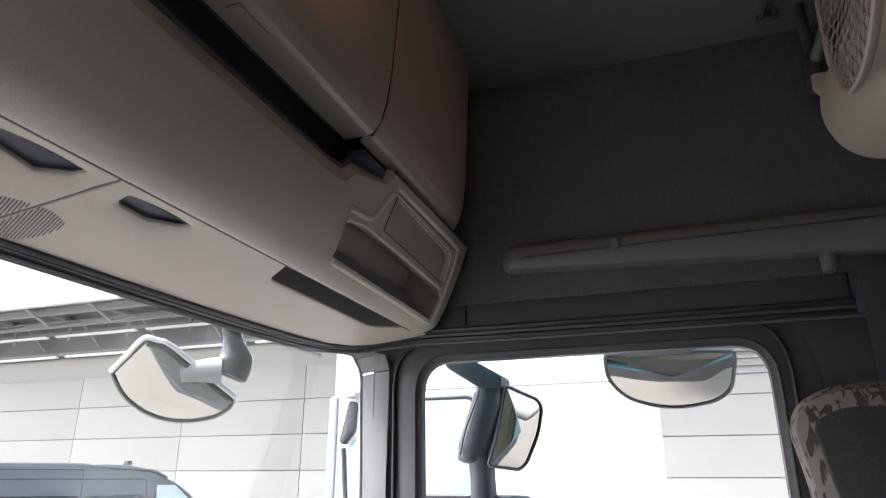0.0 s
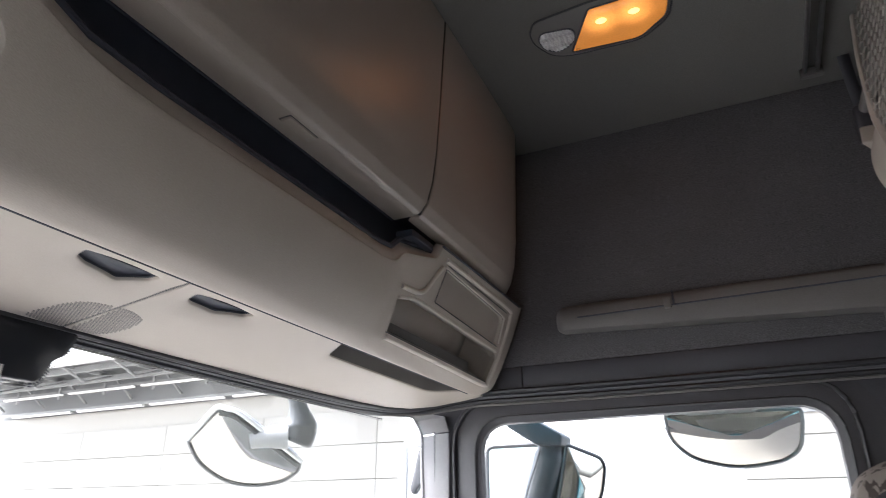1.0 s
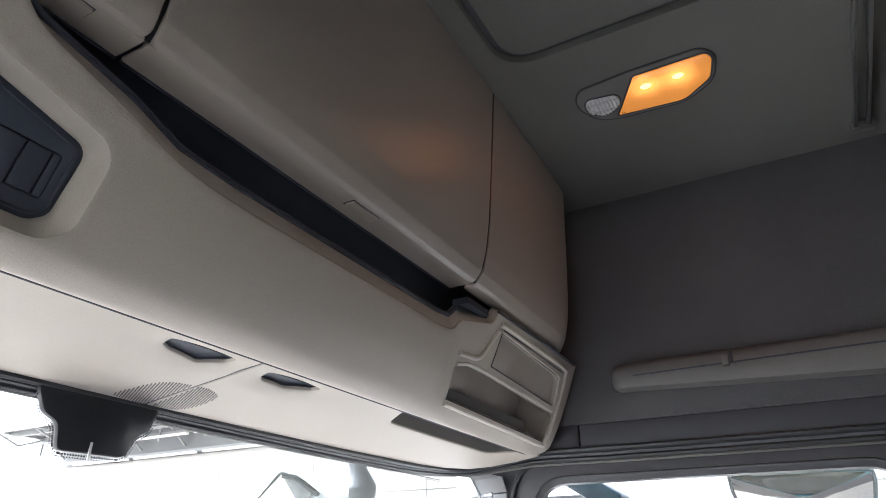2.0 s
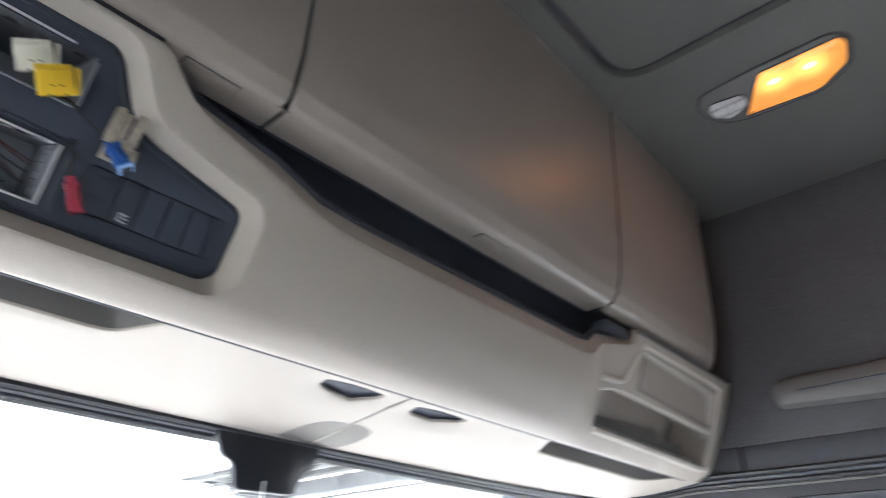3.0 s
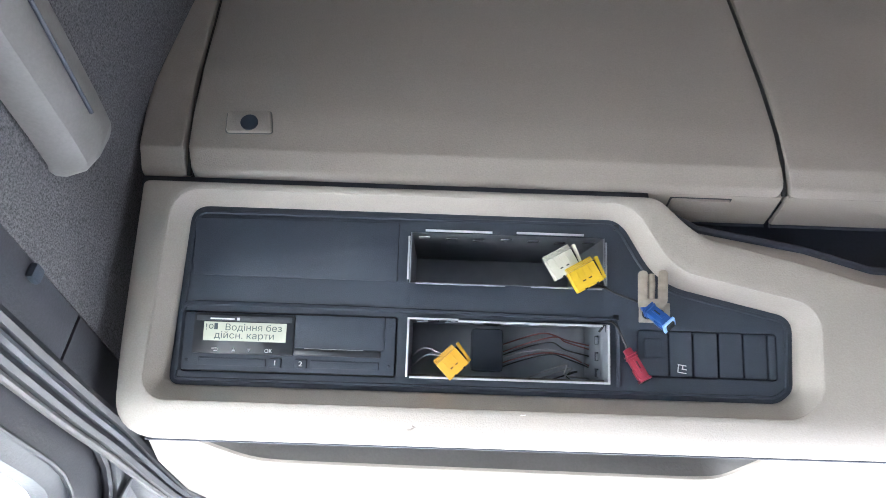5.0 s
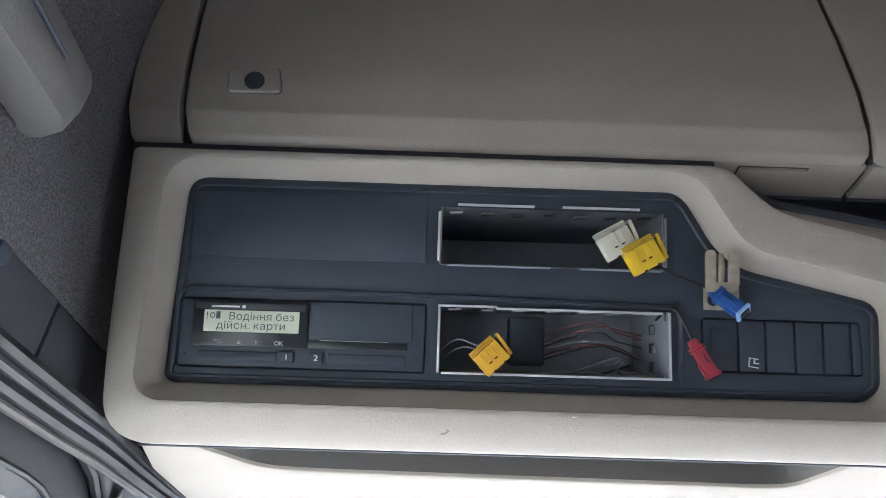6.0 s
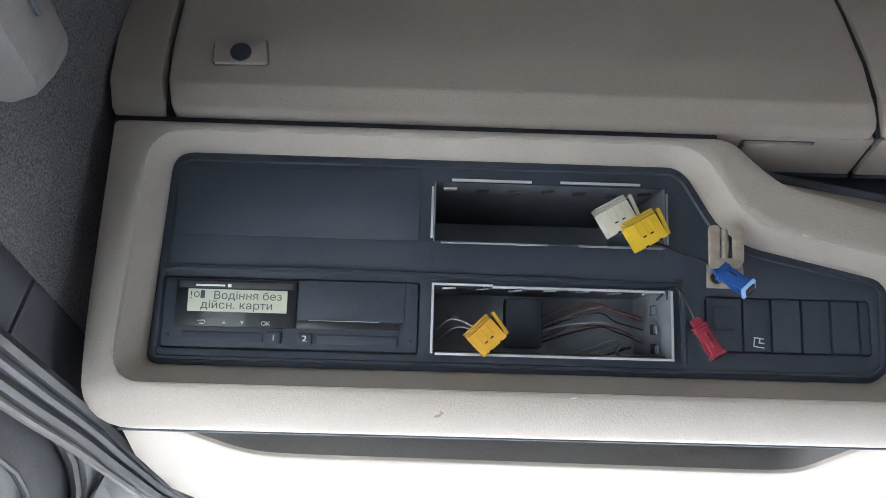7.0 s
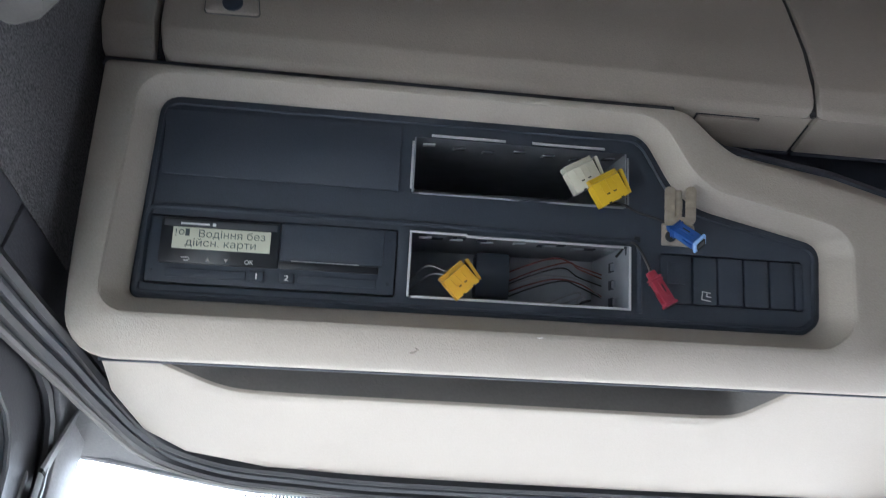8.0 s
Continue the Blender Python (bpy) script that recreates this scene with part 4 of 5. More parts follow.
# ---- empty radio cages ----
for (x0, x1, v0, v1), bright in (((-0.6110, -0.4375, 0.0866, 0.1316), 0), ((-0.6100, -0.4345, 0.0045, 0.0552), 1)):
    cage = thing("radio_cage", "empty sheet-steel radio cage in the black panel", "radio cage", group="radio cages")
    depth = 0.09 if bright else 0.16
    for nm, ax, bx, av, bv in (("cage_floor", x0, x1, v0, v0), ("cage_roof", x0, x1, v1, v1), ):
        bm = bmesh.new()
        q = [bm.verts.new(on_panel(a, v, w)) for a, v, w in ((ax, av, 0.003), (bx, bv, 0.003), (bx, bv, -depth), (ax, av, -depth))]
        bm.faces.new(q)
        bmesh.ops.solidify(bm, geom=bm.faces[:], thickness=0.0008)
        part(nm, bm, dull_steel, cage, "dull steel sheet")
    for xs in (x0 + 0.0006, x1 - 0.0006):
        part("cage_side", box((0.001, v1 - v0, depth), (0, 0, 0), 0.0001), dull_steel, cage, "dull steel sheet").matrix_local = panel_pose(xs, (v0 + v1) / 2, 0.003 - depth / 2)
    flat_part("cage_back", x0, x1, v0, v1, -depth, 0.002, dull_steel, cage, bevel=0.0002)
    edges = [((x0, v0), (x1, v0)), ((x0, v1), (x1, v1)), ((x0, v0), (x0, v1))]
    if bright:
        edges.append(((x1, v0), (x1, v1)))
        for a, b in edges:
            for k0, k1 in (((0.0, 0.245), (0.252, 0.965)) if a[1] == b[1] == v1 else ((0.02, 0.77), (0.776, 1.0)) if a[1] == b[1] else ((0.02, 0.97),)):
                (xa, va), (xb, vb) = [(lerp(a[0], b[0], k), lerp(a[1], b[1], k)) for k in (k0, k1)]
                drop = 0.0025 * ((xa + xb) / 2 - x0) / (x1 - x0) if a[1] == b[1] == v1 else 0.0
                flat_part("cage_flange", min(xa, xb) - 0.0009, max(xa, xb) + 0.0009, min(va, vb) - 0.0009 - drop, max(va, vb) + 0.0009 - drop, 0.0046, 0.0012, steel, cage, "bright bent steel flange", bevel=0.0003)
        for xx, wide, deep in ((-0.600, 0.006, 0.010), (-0.588, 0.010, 0.016), (-0.574, 0.003, 0.010), (-0.567, 0.003, 0.010), (-0.552, 0.008, 0.014), (-0.500, 0.010, 0.018), (-0.487, 0.006, 0.010), (-0.462, 0.012, 0.020)):
            part("punched_window", box((wide, 0.0008, 0.008), (0, 0, 0), 0.0002), tray_black, cage, "dark punched window").matrix_local = panel_pose(xx, v1 - 0.0010, -deep)
    else:
        for a, b, c, d in ((-0.5980, -0.5382, 0.1326, 0.1346), (-0.5165, -0.4562, 0.1330, 0.1350), (-0.6052, -0.5260, 0.0852, 0.0868), (-0.5030, -0.4400, 0.0852, 0.0868),
                           (-0.6130, -0.6112, 0.089, 0.128), (-0.4372, -0.4356, 0.089, 0.128)):
            # Top and left flanges look lit by taking the brighter steel.
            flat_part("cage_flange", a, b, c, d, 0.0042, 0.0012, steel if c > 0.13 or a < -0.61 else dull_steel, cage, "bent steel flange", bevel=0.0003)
    for k in range(7):
        xx = lerp(x0 + 0.012, x1 - 0.012, k / 6)
        # Light on the first tab is put in as brighter steel.
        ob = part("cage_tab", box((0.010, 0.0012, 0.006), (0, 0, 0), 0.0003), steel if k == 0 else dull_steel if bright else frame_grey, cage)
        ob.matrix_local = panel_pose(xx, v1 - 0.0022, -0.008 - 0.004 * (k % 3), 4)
    if bright:
        for v in (0.012, 0.027, 0.042):
            part("punched_window", box((0.0012, 0.008, 0.010), (0, 0, 0), 0.0003), tray_black, cage, "dark punched window").matrix_local = panel_pose(x1 - 0.0018, v + 0.0005, -0.034)
            part("side_tab", box((0.0015, 0.006, 0.006), (0, 0, 0), 0.0003), dull_steel, cage, "pressed steel tab").matrix_local = panel_pose(x1 - 0.0035, v, -0.018 - v * 0.2)

# ---- loose connectors and wires ----
def connector(name, label, mat, x, v, out, spin, w, h, d, wire=None, wire_mat=None):
    t = thing(name, label, "connector", group="loose connectors")
    m = panel_pose(x, v, out, spin)

    def bit(nm, size, at, material_, bevel=0.0003, lb=""):
        part(nm, box(size, at, bevel), material_, t, lb).matrix_local = m

    bit("housing", (w, h * 0.80, d), (0, -h * 0.08, 0), mat, 0.0008)
    for k in range(3):
        bit("comb_ridge", (w * 0.98, h * 0.045, d * 1.02), (0, h * (0.36 + 0.06 * k), -0.0004 * k), mat, 0.0003)
    for sx in (-0.23, 0.0, 0.23):
        bit("groove", (w * 0.022, h * 0.42, 0.0012), (sx * w, h * 0.08, d / 2), mat, 0.0002)
    for sx in (-0.12, 0.12):
        bit("slot", (w * 0.11, h * 0.045, 0.0008), (sx * w, -h * 0.17, d / 2), wire_dark, 0.0001, "small dark slot")
    for sx in (-0.2, 0.25):
        bit("notch", (w * 0.09, h * 0.06, d * 0.6), (sx * w, -h * 0.47, d * 0.25), wire_dark, 0.0002)
    bit("latch_gap", (w * 0.09, h * 0.62, d * 0.5), (w * 0.53, h * 0.02, 0), wire_dark, 0.0002)
    lever = part("latch_lever", box((w * 0.13, h * 0.86, d * 0.55), (0, 0, 0), 0.0007), mat, t)
    lever.matrix_local = m @ Matrix.Translation((w * 0.63, -h * 0.02, 0)) @ Matrix.Rotation(radians(-7), 4, "Z")
    bit("latch_foot", (w * 0.16, h * 0.12, d * 0.5), (w * 0.56, -h * 0.38, 0), mat, 0.0004)
    for path in wire or ():
        part("wire", tube(smooth_path([on_panel(*p) for p in path]), 0.0007, 6), wire_mat or wire_dark, t)
    return t


connector("wiring_plug", "cream white multi-pin wiring plug hanging loose", white_plug, -0.4785, 0.1065, 0.015, 30, 0.0245, 0.0235, 0.011,
          wire=[[(-0.468, 0.115, 0.008), (-0.455, 0.118, -0.03), (-0.44, 0.12, -0.08)]])
connector("wiring_plug", "bright yellow multi-pin wiring plug hanging loose", yellow_plug, -0.4605, 0.0955, 0.022, 30, 0.0245, 0.0235, 0.011,
          wire=[[(-0.447, 0.108, 0.012), (-0.44, 0.115, -0.03), (-0.44, 0.12, -0.08)]])
connector("wiring_plug", "amber yellow multi-pin wiring plug in the empty slot", orange_plug, -0.5718, 0.0180, 0.010, 44, 0.022, 0.022, 0.013,
          wire=[[(-0.578, 0.024, 0.006), (-0.595, 0.030, -0.004), (-0.607, 0.022, -0.03)], [(-0.576, 0.022, 0.006), (-0.592, 0.024, -0.01), (-0.606, 0.014, -0.04)]], wire_mat=wire_white)


def aerial_plug(label, mat, rim_mat, start, end, wide, cable):
    """A square moulded sleeve from start to end, thin at the cable, open at its other end."""
    t = thing("aerial_plug", label, "connector", group="loose connectors")
    a, b = on_panel(*start), on_panel(*end)
    L = (b - a).length
    along = (b - a).normalized()
    across = (on_panel(0, 0, 1) - on_panel(0, 0, 0)).cross(along).normalized()
    m = Matrix.Translation((a + b) / 2) @ Matrix((along, across, along.cross(across))).transposed().to_4x4()

    def bit(nm, size, at, material_, bevel=0.0005, lb=""):
        part(nm, box(size, at, bevel), material_, t, lb).matrix_local = m

    bit("sleeve", (L * 0.80, wide * 0.92, wide * 0.86), (L * 0.08, 0, 0), mat, 0.0016)
    bit("cable_neck", (L * 0.20, wide * 0.72, wide * 0.66), (-L * 0.40, 0, 0), mat, 0.0014)
    for k in (-0.30, -0.22):
        bit("collar", (L * 0.05, wide * 1.06, wide * 0.98), (L * k, 0, 0), mat, 0.0008)
    bit("key", (L * 0.40, wide * 0.30, 0.0016), (L * 0.06, wide * 0.05, wide * 0.45), mat, 0.0004)
    bit("key_slot", (L * 0.22, wide * 0.10, 0.0004), (L * 0.04, wide * 0.05, wide * 0.45 + 0.0008), wire_dark, 0.0001, "thin dark slot")
    bit("side_clip", (L * 0.30, wide * 0.16, wide * 0.4), (L * 0.24, -wide * 0.50, 0), mat, 0.0004)
    bit("mouth", (L * 0.08, wide * 1.12, wide * 1.04), (L * 0.46, 0, 0), rim_mat, 0.0010, "square open end")
    bit("bore", (L * 0.02, wide * 0.72, wide * 0.66), (L * 0.502, 0, 0), wire_dark, 0.0012)
    part("cable", tube(smooth_path([on_panel(*p) for p in cable]), 0.0011, 6), wire_dark, t)


aerial_plug("blue aerial plug on a thin black cable", blue_plug, blue_rim, (-0.4082, 0.0717, 0.018), (-0.3920, 0.0540, 0.036), 0.0112, [(-0.4085, 0.0725, 0.018), (-0.416, 0.0765, 0.014), (-0.430, 0.083, 0.006), (-0.443, 0.090, 0.002), (-0.452, 0.095, -0.03)])
aerial_plug("red aerial plug on a thin black cable", red_plug, red_plug, (-0.4212, 0.0343, 0.011), (-0.4075, 0.0080, 0.018), 0.0098, [(-0.4205, 0.033, 0.012), (-0.4235, 0.042, 0.010), (-0.4285, 0.054, 0.006), (-0.434, 0.058, 0.001), (-0.437, 0.05, -0.02)])
bracket = thing("microphone_clip", "worn zinc two-pronged microphone clip on the black panel", "clip")
bm = plate(lambda x, v, w: on_panel(x, v, w + 0.024), rounded([(-0.4142, 0.0697), (-0.3925, 0.0704), (-0.3892, 0.0755), (-0.3883, 0.1025), (-0.3966, 0.1022), (-0.3974, 0.0774), (-0.4065, 0.0771), (-0.4056, 0.1014), (-0.4139, 0.1011), (-0.4144, 0.0750)], [0.001, 0.001, 0.002, 0.0042, 0.0042, 0.0008, 0.0008, 0.0042, 0.0042, 0.002], 5), (), 0.0016, 0.0004, 0.03)
part("prong_plate", bm, brass_clip, bracket, "two-pronged worn zinc plate")
part("stand", box((0.012, 0.004, 0.022), (0, 0, 0), 0.0008), brass_clip, bracket).matrix_local = panel_pose(-0.4005, 0.0728, 0.0125)
bm = plate(lambda x, v, w: on_panel(x, v, w + 0.0030), rounded([(-0.4075, 0.0580), (-0.3800, 0.0580), (-0.3800, 0.0760), (-0.4070, 0.0765)], 0.001, 3), (), 0.002, 0.0004, 0.03)
part("foot_plate", bm, brass_clip, bracket)
part("spring_roll", tube([on_panel(-0.4022, 0.0770, 0.020), on_panel(-0.4018, 0.0890, 0.021), on_panel(-0.4014, 0.0985, 0.019)], 0.0030, 10), brass_clip, bracket, "worn zinc spring roll")
for x in (-0.4005, -0.3895):
    bm = bmesh.new()
    bmesh.ops.create_cone(bm, cap_ends=True, segments=20, radius1=0.0046, radius2=0.0044, depth=0.0012)
    part("screw_hole", bm, wire_dark, bracket).matrix_local = panel_pose(x, 0.0655, 0.0036)
harness = thing("wire_harness", "thin brown, white and black wires inside the empty radio slot", "wires")
rnd = random.Random(4)
for k, (v0, xa, mat) in enumerate(((0.044, -0.520, wire_red), (0.041, -0.510, wire_red), (0.036, -0.515, wire_dark), (0.028, -0.530, wire_white), (0.026, -0.522, wire_red), (0.025, -0.515, wire_dark), (0.013, -0.500, wire_white), (0.010, -0.495, wire_white),
                                   (0.007, -0.490, wire_dark))):
    bend = 0.006 if k > 5 else 0.003
    pts = [(xa - 0.012, v0 - 0.010 - bend, -0.075), (xa + 0.012, v0 - 0.003, -0.045), (xa + 0.035, v0 + bend, -0.030), (-0.465, v0 + rnd.uniform(-0.004, 0.003), -0.034), (-0.441, v0 - 0.006 - rnd.uniform(0, 0.006), -0.045)]
    part("wire", tube(smooth_path([on_panel(*p) for p in pts]), 0.0007, 6), mat, harness)
part("loom_block", box((0.03, 0.04, 0.02), (0, 0, 0), 0.004), black_plastic, harness, "black cable block").matrix_local = panel_pose(-0.537, 0.030, -0.05)

# ---- ceiling lamp ----
def ceiling_pose(x, y, w):
    return Matrix.Translation(ceiling_map(x, y, w)) @ Matrix.Rotation(0.083 * x / 0.84, 4, "Y")


lamp = thing("ceiling_lamp", "lit amber ceiling lamp with a small clear reading spot", "lamp")
lamp_line = grown(rounded([(0.4637, 0.7180), (0.4407, 0.7050), (0.4331, 0.6135), (0.4334, 0.4906), (0.4599, 0.4726), (0.5169, 0.4848), (0.5520, 0.5364), (0.5440, 0.6600), (0.5310, 0.6980), (0.4882, 0.7190)], [0.008, 0.010, 0.01, 0.014, 0.014, 0.02, 0.02, 0.03, 0.02, 0.01]), 0.003)
part("housing", plate(lambda x, y, w: ceiling_map(x, y, w + 0.0030), lamp_line, (), 0.012, 0.003, 0.05), rail_grey, lamp, "grey lamp frame")
# Dark cord that draws the shadow line round the lamp.
part("frame_shade", tube([ceiling_map(x, y, 0.0) for x, y in dense(grown(lamp_line, 0.0015), 0.02)], 0.0022, 6, True), rubber, lamp, "dark cord for the shade round the frame")
amber_line = rounded([(0.5345, 0.6600), (0.4430, 0.6085), (0.4430, 0.4840), (0.4600, 0.4755), (0.5080, 0.4865), (0.5465, 0.5385)], [0.003, 0.005, 0.008, 0.008, 0.01, 0.015])
part("amber_lens", plate(lambda x, y, w: ceiling_map(x, y, w + 0.0052), amber_line, (), 0.006, 0.003, 0.02), amber_lens, lamp, "glowing amber lens")
part("lens_rim", tube([ceiling_map(x, y, 0.0032) for x, y in dense(grown(amber_line, 0.0018), 0.02)], 0.0016, 6, True), dark_trim, lamp, "dark lens rim")
for y in (0.5940, 0.5365):
    bm = bmesh.new()
    bmesh.ops.create_uvsphere(bm, u_segments=16, v_segments=8, radius=0.012)
    part("bulb", bm, lamp_core, lamp, "bright lamp core").matrix_local = ceiling_pose(0.476, y, 0.0050) @ Matrix.Diagonal((0.60, 0.85, 0.25, 1))
spot_line = rounded([(0.466, 0.702), (0.474, 0.649), (0.495, 0.645), (0.516, 0.661), (0.522, 0.688), (0.508, 0.706), (0.482, 0.711)], 0.010, 4)
part("reading_spot", plate(lambda x, y, w: ceiling_map(x, y, w + 0.0060 + 0.0012 * math.sin(y * 950) - 0.0016 * math.sin(x * 260)), spot_line, (), 0.004, 0.001, 0.0022), clear_lens, lamp, "fluted reading spot lens, sparkle put in as mottled white")
part("spot_rim", tube([ceiling_map(x, y, 0.0036) for x, y in dense(grown(spot_line, 0.0015), 0.02)], 0.0016, 6, True), dark_trim, lamp, "dark spot rim")
glow = new("lamp_light", bpy.data.lights.new("lamp_light", "AREA"))
glow.data.energy, glow.data.color, glow.data.shape, glow.data.size, glow.data.size_y = 0.012, (1.0, 0.36, 0.12), "RECTANGLE", 0.08, 0.15
glow.matrix_world = ceiling_pose(0.487, 0.567, 0.014)

# ---- behind: rail, bunk, net, seat ----
rail = thing("curtain_rail", "thin aluminium curtain rail under the roof", "rail")
for dy in (0, 0.022):
    part("rail_profile", box((1.5, 0.006, 0.014), (0.01, 0.245 + dy, 2.045), 0.002), aluminium, rail)
part("end_stop", box((0.012, 0.04, 0.02), (0.762, 0.256, 2.042), 0.003), rail_grey, rail)
bunk = thing("upper_bunk", "beige moulded upper bunk with rounded corner", "bunk")
bunk_nose = rounded([(-0.50, 1.690), (0.060, 1.692), (0.150, 1.706), (0.190, 1.735), (0.208, 1.775), (0.210, 1.820), (0.196, 1.868), (-0.50, 1.868)], [0.03, 0.1, 0.05, 0.03, 0.03, 0.03, 0.02, 0.02], 6)
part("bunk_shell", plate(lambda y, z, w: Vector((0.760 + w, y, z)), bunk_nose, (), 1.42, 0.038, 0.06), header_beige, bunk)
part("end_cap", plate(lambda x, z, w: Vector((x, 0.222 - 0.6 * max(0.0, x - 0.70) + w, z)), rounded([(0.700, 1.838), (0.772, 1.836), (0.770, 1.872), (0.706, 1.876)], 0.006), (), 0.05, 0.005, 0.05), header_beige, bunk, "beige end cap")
part("bunk_bracket", box((0.030, 0.030, 0.075), (0.778, 0.192, 1.915), 0.010, segments=3), dark_trim, bunk, "dark strut joint")
part("webbing", tube([(0.742, 0.203, 2.05), (0.760, 0.198, 2.00), (0.778, 0.190, 1.94)], 0.011, 8, flat=0.3), dark_trim, bunk, "dark webbing strap")
part("strut", tube([(0.778, 0.190, 1.935), (0.735, 0.178, 1.962), (0.690, 0.165, 1.990)], 0.012, 12), rail_grey, bunk, "grey gas strut")
part("strut_sleeve", tube([(0.705, 0.169, 1.980), (0.64, 0.150, 2.022)], 0.019, 12), rail_grey, bunk, "wider grey strut sleeve")
net = thing("storage_net", "grey knotted storage net over the bunk edge", "net")


def net_bottom(x):
    return 1.712 + 3.2 * (x - 0.455) ** 2 + 14.0 * max(0.0, x - 0.50) ** 2


def net_at(x, z):
    low = net_bottom(x)
    return Vector((x + 0.10 * (z - low), 0.219 - 0.10 * max(0.0, z - low - 0.05), z))


bm = bmesh.new()
cell = 0.0235
for row in range(18):
    for col in range(15):
        cx, cz = 0.24 + cell * 1.0 * (col + 0.5 * (row % 2)), 1.70 + cell * 0.80 * row
        ring = [(cx + 0.56 * cell * math.sin(k * math.pi / 3) + 0.0012 * math.sin(3 * row + 2 * col + k), cz + 0.53 * cell * math.cos(k * math.pi / 3)) for k in range(4)]
        for (xa, za), (xb, zb) in zip(ring, ring[1:]):
            if min(za - net_bottom(xa), zb - net_bottom(xb)) > -0.004 and max(xa, xb) < 0.585 and max(za, zb) < 2.03:
                tube([net_at(xa, za), net_at(xb, zb)], 0.0017, 5, bm=bm)
part("net_mesh", bm, net_grey, net)
part("net_hem", tube(smooth_path([net_at(0.572, 2.02), net_at(0.576, 1.93)] + [net_at(x, net_bottom(x)) for x in np.linspace(0.575, 0.27, 14)]), 0.0075, 8, flat=0.6), door_beige, net, "tan woven hem")
seat = thing("passenger_seat", "dark seat with a mottled patterned edge", "seat")
part("backrest", box((0.44, 0.15, 0.72), (0.56, 0.17, 0.74), 0.06, Euler((radians(6), 0, 0)).to_matrix(), segments=5), seat_dark, seat)
rest_line = rounded([(0.100, 0.930), (0.347, 0.960), (0.370, 1.180), (0.385, 1.264), (0.371, 1.293), (0.333, 1.3125), (0.290, 1.3160), (0.140, 1.302), (0.090, 1.240)], [0.04, 0.04, 0.1, 0.035, 0.03, 0.03, 0.04, 0.06, 0.04], 6)
part("headrest", plate(lambda y, z, w: Vector((0.450 - w, y + 0.25 * w, z)), rest_line, (), 0.28, 0.034, 0.05), pattern, seat, "headrest with a mottled beige patterned border")
part("headrest_side", plate(lambda y, z, w: Vector((0.447 - w, y, z)), grown(rest_line, -0.030), (), 0.02, 0.006, 0.05), seat_dark, seat, "dark velour headrest side")
part("cushion", box((0.50, 0.50, 0.16), (0.52, 0.36, 0.50), 0.06, segments=4), seat_dark, seat)
part("pedestal", box((0.34, 0.34, 0.42), (0.52, 0.32, 0.21), 0.02), dark_trim, seat)
belt = thing("seat_belt", "dark seat belt hanging at the door post", "belt")
part("webbing", box((0.006, 0.045, 0.75), (0.845, 0.155, 1.20), 0.002), dark_trim, belt)
part("guide", box((0.02, 0.06, 0.05), (0.855, 0.155, 1.50), 0.008), black_plastic, belt)

# ---- mirrors outside ----
def dished(line, centre, depth, fmap, n=5):
    bm = bmesh.new()
    rows = []
    for k in range(n):
        t = k / n
        rows.append([bm.verts.new(fmap(lerp(p[0], centre[0], t), lerp(p[1], centre[1], t), -depth * (1 - (1 - t) ** 2))) for p in line])
    for a, b in zip(rows, rows[1:]):
        for i in range(len(a)):
            j = (i + 1) % len(a)
            bm.faces.new((a[i], a[j], b[j], b[i]))
    c = bm.verts.new(fmap(*centre, -depth))
    for i in range(len(rows[-1])):
        bm.faces.new((rows[-1][i], rows[-1][(i + 1) % len(rows[-1])], c))
    return bm


def mirror(name, label, origin, face, line, back, dark_rim=True):
    """A housing with a convex silvered face; line is its outline, face the way it looks."""
    t = thing(name, label, "mirror")
    f = Vector(face).normalized()
    right = f.cross(Vector((0, 0, -1))).normalized()
    up = right.cross(f) * -1
    up = up if up.z > 0 else -up
    o = Vector(origin)
    fm = lambda u, v, w: o + right * u + up * v + f * w
    line = dense(line, 0.03)
    cen = (sum(p[0] for p in line) / len(line), sum(p[1] for p in line) / len(line))
    part("mirror_glass", dished(grown(line, -0.004), cen, -0.010, fm), chrome, t, "silvered convex mirror glass")
    shrink = lambda k: [(lerp(p[0], cen[0], k), lerp(p[1], cen[1], k)) for p in line]
    part("housing", band(fm, [(grown(line, -0.0035), -0.004), (grown(line, -0.003), 0.0), (grown(line, -0.0018), 0.003), (line, 0.001), (line, -0.012), (shrink(0.10), -back * 0.6), (shrink(0.4), -back), (shrink(0.95), -back * 1.05)]),
         mirror_grey if dark_rim else canopy_steel, t, "grey plastic mirror housing")
    part("rim", tube([fm(*p, 0.002) for p in grown(line, -0.003)], 0.0017 if dark_rim else 0.0009, 6, True), rubber if dark_rim else canopy_steel, t, "thin mirror rim")
    part("pale_edge", tube([fm(*p, 0.0) for p in grown(line, 0.001)], 0.0020, 6, True), canopy_steel, t, "pale grey housing edge")
    return t, fm


m1, fm = mirror("front_mirror", "grey front mirror hanging over the windscreen", (0.602, 1.421, 1.378), (-0.58, -0.42, -0.70),
                rounded([(-0.108, 0.021), (-0.048, 0.101), (-0.008, 0.0875), (0.117, -0.0285), (0.115, -0.051), (0.087, -0.080), (0.024, -0.096), (-0.038, -0.0825), (-0.089, -0.036)], [0.006, 0.012, 0.02, 0.006, 0.01, 0.03, 0.04, 0.04, 0.04]), 0.05)
brow = smooth_path([fm(u, v, 0.001) for u, v in ((-0.108, 0.026), (-0.080, 0.065), (-0.052, 0.103), (-0.030, 0.100), (-0.006, 0.091), (0.055, 0.034), (0.119, -0.026))])
part("housing_brow", tube(brow, 0.0048, 10), paint_white, m1, "pale painted upper edge of the housing")
